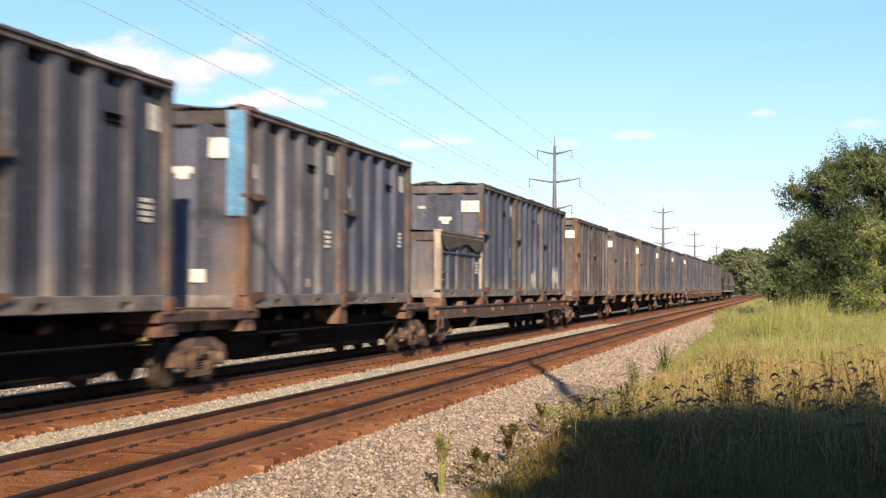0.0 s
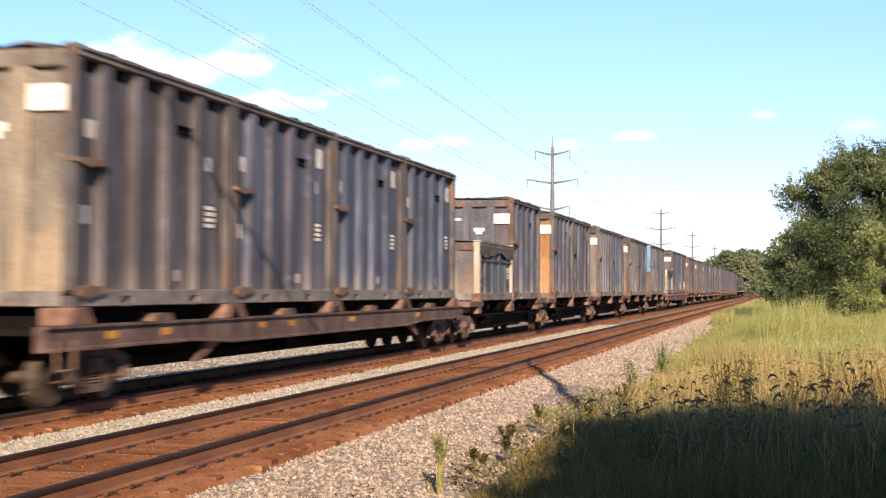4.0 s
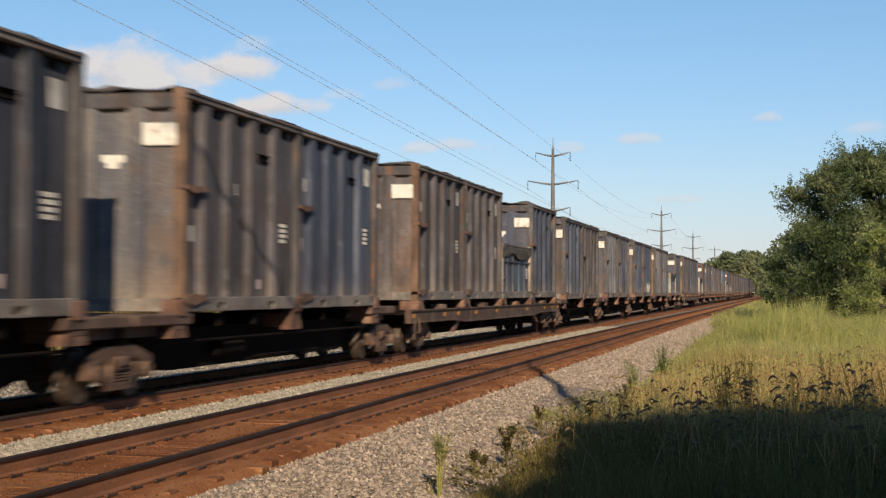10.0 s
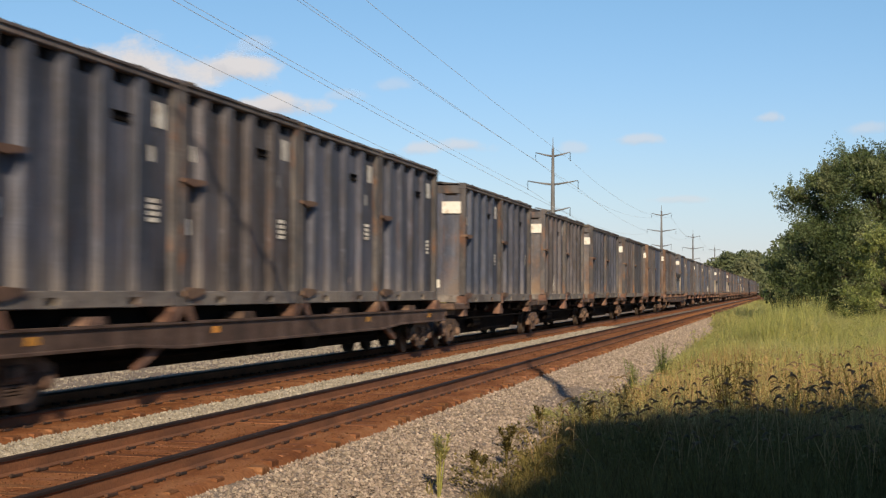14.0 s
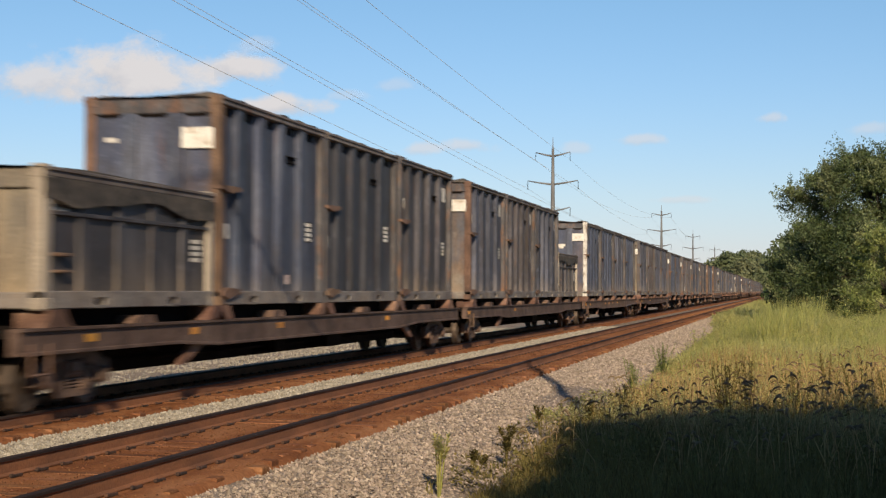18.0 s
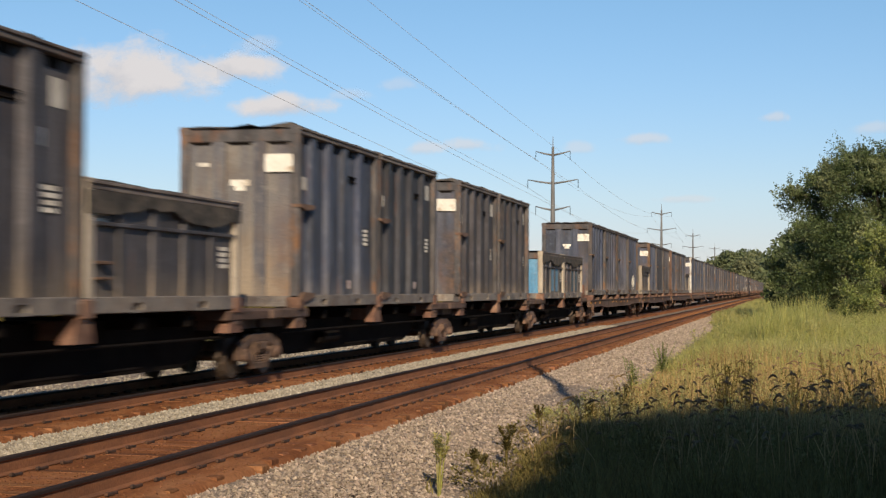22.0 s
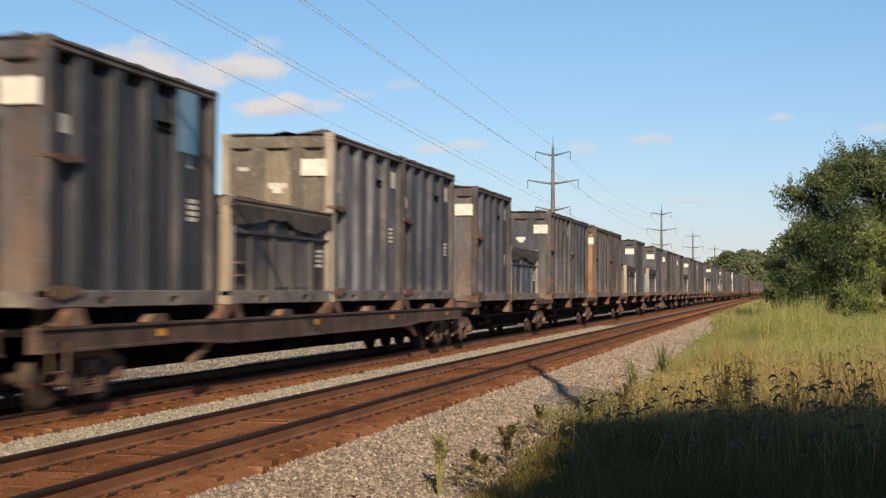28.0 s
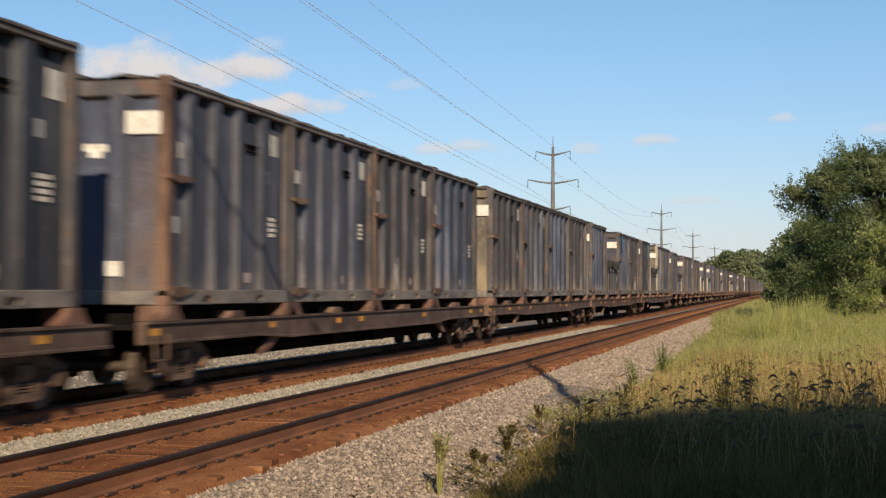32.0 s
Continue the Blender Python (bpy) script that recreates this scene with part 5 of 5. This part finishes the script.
def weed_plant(x, y, h, r, leafmat, stems, seed, label, low=0.15):
    """A bushy weed: several thin stems, each set with narrow leaves and a tufted top."""
    rnd = random.Random(seed)
    z = ground_height(x, y)
    t = thing("weed_plant", label, "weed", "single weeds", at=(x, y, z - 0.02))
    leaves = Geo()
    for k in range(stems):
        a, lean = rnd.uniform(0, 6.28), r * rnd.random()
        hh = h * rnd.uniform(0.75, 1.0)
        tip = Vector((lean * math.cos(a), lean * math.sin(a), hh))
        part("stem", Geo().path([(0.1 * tip.x, 0.1 * tip.y, 0), (0.5 * tip.x, 0.5 * tip.y, 0.55 * hh), tip], [0.009, 0.007, 0.004], 5).mesh("stem", leafmat), t)
        for i in range(70):
            f = low + (1 - low) * (i / 70) ** 0.8
            c = Vector((f * tip.x, f * tip.y, f * hh))
            b = rnd.uniform(0, 6.28)
            ln = rnd.uniform(0.06, 0.15) * (1.2 - 0.7 * f)
            d = Vector((math.cos(b), math.sin(b), rnd.uniform(0.1, 0.9))).normalized() * ln
            w = Vector((-math.sin(b), math.cos(b), 0)) * ln * 0.16
            leaves.add([c, c + d * 0.5 + w, c + d, c + d * 0.5 - w], [(0, 1, 2, 3)])
    part("foliage", leaves.mesh("foliage", leafmat), t, "many narrow leaves")


weed_plant(-3.52, 15.6, 0.72, 0.14, "grass", 5, 1, "pale yellow-green weed growing out of the ballast", 0.62)


def leafy_weeds(n, seed, material, label, y0=13, span=55, leaf=1.0, per=26, tall=1.0):
    """Clumps of broad and narrow leaves on short stems, scattered through the grass."""
    r = random.Random(seed)
    vs, fs = [], []
    for k in range(n):
        y = y0 + span * r.random() ** 1.8
        x = edge(y) - 0.1 + (3.0 + 0.09 * y) * r.random()
        if k % 9 == 0 and y < 30:
            x = edge(y) - 0.7 * r.random()
        z0 = ground_height(x, y)
        h, spread = tall * r.uniform(0.3, 1.05) * min(1, 0.45 + 0.4 * (x - edge(y))), r.uniform(0.08, 0.22)
        for i in range(per):
            f = r.random() ** 0.7
            a, b = r.uniform(0, 6.28), r.uniform(0, 6.28)
            q = spread * r.random() * (1.1 - 0.5 * f)
            cx, cy, cz = x + q * math.cos(a), y + q * math.sin(a), z0 + h * f
            ln = leaf * r.uniform(0.03, 0.085) * (1 + y / 60)
            dx, dy, dz = ln * math.cos(b), ln * math.sin(b), ln * r.uniform(-0.3, 0.8)
            wx, wy = -0.28 * dy, 0.28 * dx
            m = len(vs)
            vs += [(cx, cy, cz), (cx + 0.5 * dx + wx, cy + 0.5 * dy + wy, cz + 0.5 * dz), (cx + dx, cy + dy, cz + dz), (cx + 0.5 * dx - wx, cy + 0.5 * dy - wy, cz + 0.5 * dz)]
            fs.append((m, m + 1, m + 2, m + 3))
    tagged(sheet("leafy_weeds", material, vs, fs), label, "weeds", kind="stuff")


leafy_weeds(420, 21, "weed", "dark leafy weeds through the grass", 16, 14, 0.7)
leafy_weeds(3600, 23, "grass", "soft yellow-green flowering weeds on the sunny verge", 24, 100, 0.5, 34, 0.85)
leafy_weeds(170, 26, "grass", "tall pale green flowering weeds before the trees", 56, 26, 0.6, 60, 1.7)
leafy_weeds(260, 24, "leaflight", "pale green leafy weeds on the sunny verge", 44, 70, 0.42, 40)
for k, (x, y, h, r, ma, stems, word) in enumerate([
        (-3.5, 17.4, 0.36, 0.16, "weed", 3, "leafy dark weed at the edge of the stones"),
        (-3.35, 18.6, 0.45, 0.16, "weed", 4, "leafy dark weed at the edge of the stones"), (-3.6, 20.2, 0.42, 0.14, "weed", 3, "leafy dark weed at the edge of the stones"),
        (-3.55, 22.6, 0.5, 0.14, "weed", 3, "leafy dark weed at the edge of the stones"), (-3.05, 24.6, 0.5, 0.22, "weed", 7, "leafy dark weed at the edge of the stones"),
        (-2.75, 27.0, 0.7, 0.25, "weed", 7, "leafy dark weed among dry grass"), (-3.0, 31.0, 0.9, 0.25, "leaflight", 8, "pale green weed beside the stones"),
        (-3.1, 40.0, 0.95, 0.35, "leaflight", 10, "pale green weed beside the stones"), (-0.95, 25.4, 1.4, 0.34, "weed", 14, "tall bushy dark green weed among the grass"),
        (-0.6, 26.2, 1.35, 0.25, "weed", 9, "tall bushy dark green weed among the grass"), (0.75, 27.5, 1.3, 0.25, "weed", 8, "tall bushy dark green weed among the grass"),
        (0.2, 25.2, 1.15, 0.3, "weed", 8, "bushy dark green weed among the grass"), (1.2, 25.6, 1.2, 0.34, "weed", 9, "bushy dark green weed among the grass"), (1.75, 27.0, 1.25, 0.34, "weed", 9, "bushy dark green weed among the grass")]):
    weed_plant(x, y, h, r, ma, stems, k + 2, word, 0.15 if stems > 4 else 0.6)

# ---- sky: small fair-weather clouds, very far away ----
def cloud_paint(seed, thick):
    m = bpy.data.materials.new("cloud_vapour")
    m.use_nodes = True
    N, L = m.node_tree.nodes, m.node_tree.links
    N.remove(N["Principled BSDF"])
    tc = N.new("ShaderNodeTexCoord")
    ln = N.new("ShaderNodeVectorMath")
    ln.operation = "LENGTH"
    mp = N.new("ShaderNodeMapping")
    mp.inputs["Location"].default_value, mp.inputs["Scale"].default_value = (-1, -1, 0), (2, 2, 0)
    L.new(tc.outputs["Generated"], mp.inputs[0])
    L.new(mp.outputs[0], ln.inputs[0])
    nz = N.new("ShaderNodeTexNoise")
    nz.inputs["Scale"].default_value, nz.inputs["Detail"].default_value, nz.inputs["Roughness"].default_value = 0.012, 6, 0.6
    off = N.new("ShaderNodeMapping")
    off.inputs["Location"].default_value, off.inputs["Scale"].default_value = (seed * 131.0, seed * 57.0, seed * 91.0), (1, 1, 1.6)
    L.new(tc.outputs["Object"], off.inputs[0])
    L.new(off.outputs[0], nz.inputs["Vector"])
    dens = N.new("ShaderNodeMath")
    dens.operation = "SUBTRACT"
    L.new(nz.outputs[0], dens.inputs[0])
    fall = N.new("ShaderNodeMapRange")
    for k, q in zip(("From Min", "From Max", "To Min", "To Max"), (0.1, 1.0, 0.12 if thick < 1 else 0.04, 0.75)):
        fall.inputs[k].default_value = q
    L.new(ln.outputs["Value"], fall.inputs["Value"])
    L.new(fall.outputs[0], dens.inputs[1])
    soft = N.new("ShaderNodeMapRange")
    soft.interpolation_type = "SMOOTHSTEP"
    for k, q in zip(("From Min", "From Max", "To Min", "To Max"), (-0.03, 0.34, 0.0, thick)):
        soft.inputs[k].default_value = q
    L.new(dens.outputs[0], soft.inputs["Value"])
    # the cloud glows by itself; sunlit top and shaded base are painted by height
    em, tr, mix = N.new("ShaderNodeEmission"), N.new("ShaderNodeBsdfTransparent"), N.new("ShaderNodeMixShader")
    em.inputs[1].default_value = 0.58
    tone, hgt, puff = N.new("ShaderNodeValToRGB"), N.new("ShaderNodeSeparateXYZ"), N.new("ShaderNodeMath")
    tone.color_ramp.elements[0].position, tone.color_ramp.elements[0].color = 0.62, (0.76, 0.765, 0.81, 1)
    tone.color_ramp.elements[1].position, tone.color_ramp.elements[1].color = 1.0, (1.02, 0.97, 0.95, 1)
    L.new(tc.outputs["Generated"], hgt.inputs[0])
    L.new(hgt.outputs["Z"], puff.inputs[0])
    L.new(nz.outputs[0], puff.inputs[1])
    L.new(puff.outputs[0], tone.inputs[0])
    L.new(tone.outputs[0], em.inputs[0])
    L.new(soft.outputs[0], mix.inputs[0])
    L.new(tr.outputs[0], mix.inputs[1])
    L.new(em.outputs[0], mix.inputs[2])
    L.new(mix.outputs[0], N["Material Output"].inputs[0])
    return m


# place, width and height across the sky, and how thick the vapour is
CLOUDS = [(215, 128, 520, 190, 1.0), (60, 140, 420, 140, 0.9), (405, 118, 270, 92, 1.0), (485, 186, 300, 74, 1.0), (812, 256, 170, 44, 0.6), (735, 262, 120, 40, 0.6), (1125, 246, 170, 36, 0.55),
          (690, 150, 150, 50, 0.3), (1357, 208, 90, 36, 0.5), (1015, 262, 120, 40, 0.4), (450, 78, 150, 50, 0.3), (1535, 225, 130, 44, 0.4), (1200, 352, 200, 26, 0.4), (600, 168, 150, 36, 0.3)]
CLOUD_OBJECTS = []


def clouds():
    base = held(0, 0)
    for k, (px, py, w, h, thick) in enumerate(CLOUDS):
        d = 2600.0
        u = d / 2709.0
        at = base @ Vector(((px - 784) * u, (441 - py) * u, -d))
        me = bpy.data.meshes.new("cloud")
        n = 8
        me.from_pydata([((i / n - 0.5) * w * u, 18 * math.sin(i), (j / n - 0.5) * h * u) for j in range(n + 1) for i in range(n + 1)], [],
                       [(j * (n + 1) + i, j * (n + 1) + i + 1, (j + 1) * (n + 1) + i + 1, (j + 1) * (n + 1) + i) for j in range(n) for i in range(n)])
        c = new("cloud", me)
        # the vapour runs along the sheet's own length and height
        mt = cloud_paint(k + 1, thick)
        me.materials.append(mt)
        for nd in mt.node_tree.nodes:
            if nd.bl_idname == "ShaderNodeMapping" and tuple(nd.inputs["Location"].default_value)[0] == -1:
                nd.inputs["Location"].default_value, nd.inputs["Scale"].default_value = (-1, 0, -1), (2, 0, 2)
        c.visible_shadow = False
        tagged(c, "small white fair-weather cloud low in the sky", "cloud", "clouds", "structure")
        CLOUD_OBJECTS.append((c, at, u))


clouds()

# ---- loose stones and track pieces ----
def stones(name, material, n, xr, yr, size, seed, label, z_of):
    rg = np.random.RandomState(seed)
    x = rg.uniform(*xr, n)
    y = yr[0] + (yr[1] - yr[0]) * rg.rand(n) ** 1.5
    s = size * (0.5 + rg.rand(n)) * (1 + (y - yr[0]) / 60)
    z = np.array([z_of(a, b) for a, b in zip(x, y)]) + s * 0.25 * rg.rand(n)
    unit = np.array([(1, 0, 0), (0, 1, 0), (-1, 0, 0), (0, -1, 0), (0, 0, 0.8), (0, 0, -0.8)])
    v = np.stack([x, y, z], 1)[:, None, :] + unit[None] * s[:, None, None] * (0.55 + 0.8 * rg.rand(n, 6, 1)) + rg.normal(size=(n, 6, 3)) * s[:, None, None] * 0.22
    f = np.array([(0, 1, 4), (1, 2, 4), (2, 3, 4), (3, 0, 4), (1, 0, 5), (2, 1, 5), (3, 2, 5), (0, 3, 5)])
    fs = (np.arange(n)[:, None, None] * 6 + f[None]).reshape(-1, 3)
    return tagged(sheet(name, material, v.reshape(-1, 3).tolist(), fs.tolist()), label, "gravel", kind="stuff")


stones("ballast_stones", "stones", 120000, (-5.42, -2.5), (11, 170), 0.019, 5, "grey crushed ballast stones on the shoulder", lambda x, y: ground_height(x, y))
stones("ballast_stones", "greystones", 50000, (-9.5, -8.0), (11, 80), 0.02, 6, "grey crushed ballast stones between the tracks", lambda x, y: ground_height(x, y))
stones("ballast_stones", "greystones", 24000, (-20, -13.4), (15, 90), 0.022, 7, "grey crushed ballast stones beyond the train", lambda x, y: ground_height(x, y))
stones("stained_stones", "redstones", 9000, (-8.05, -5.5), (11, 60), 0.009, 8, "rust-stained stones between the ties", lambda x, y: -0.184)
stones("stained_stones", "redstones", 5000, (-11.9, -9.35), (13, 60), 0.009, 9, "rust-stained stones between the ties", lambda x, y: -0.184)


def lay_ties(t, cx, first, last, seed):
    r = random.Random(seed)
    rest = Geo()
    pl = Geo()
    one = spike_shape()
    spike_v, spike_f = one.v, one.f
    y = -30.0
    while y < 330:
        turn = r.uniform(-0.02, 0.02)
        if first < y < last:
            k = r.randrange(6)
            ob = part("tie", shared("tie%d" % k, lambda: tie_shape(k), "tie"), t, at=(cx + r.uniform(-0.04, 0.04), y, r.uniform(-0.012, 0.004)))
            ob.rotation_euler = (0, 0, turn)
            pl.add([(a + cx, b + y, c) for a, b, c in spike_v], spike_f)
        else:
            rest.box(cx - 1.29, cx + 1.29 + r.uniform(-0.05, 0.08), y - 0.11, y + 0.11, -0.36, -0.182)
        y += 0.54
    ob = part("ties", rest.mesh("ties", "tie"), t, "rust-stained timber ties")
    ob["kind"] = "stuff"
    part("tie_plates", pl.mesh("tie_plates", "tieplate"), t, "rusty spikes with dark bars for their shadows")["kind"] = "stuff"


lay_ties(near_track, NEAR, 11, 92, 3)
lay_ties(far_track, FAR, 13, 80, 4)


# ---- what moves ----
def motions():
    for ob, x, s, z in MOVERS:
        walk(ob, [(0, pose(x, s, z)), (16, pose(x, s + SPEED * 16, z)), (32, pose(x, s + SPEED * 32, z))])
    for ob, at, u in CLOUD_OBJECTS:
        a, b = at + Vector((-14 * u, 0, 1.0 * u)), at + Vector((24 * u, 0, -5 * u))
        walk(ob, [(0, pose(*a, 0, 0, 12.6)), (32, pose(*b, 0, 0, 12.6))])


motions()
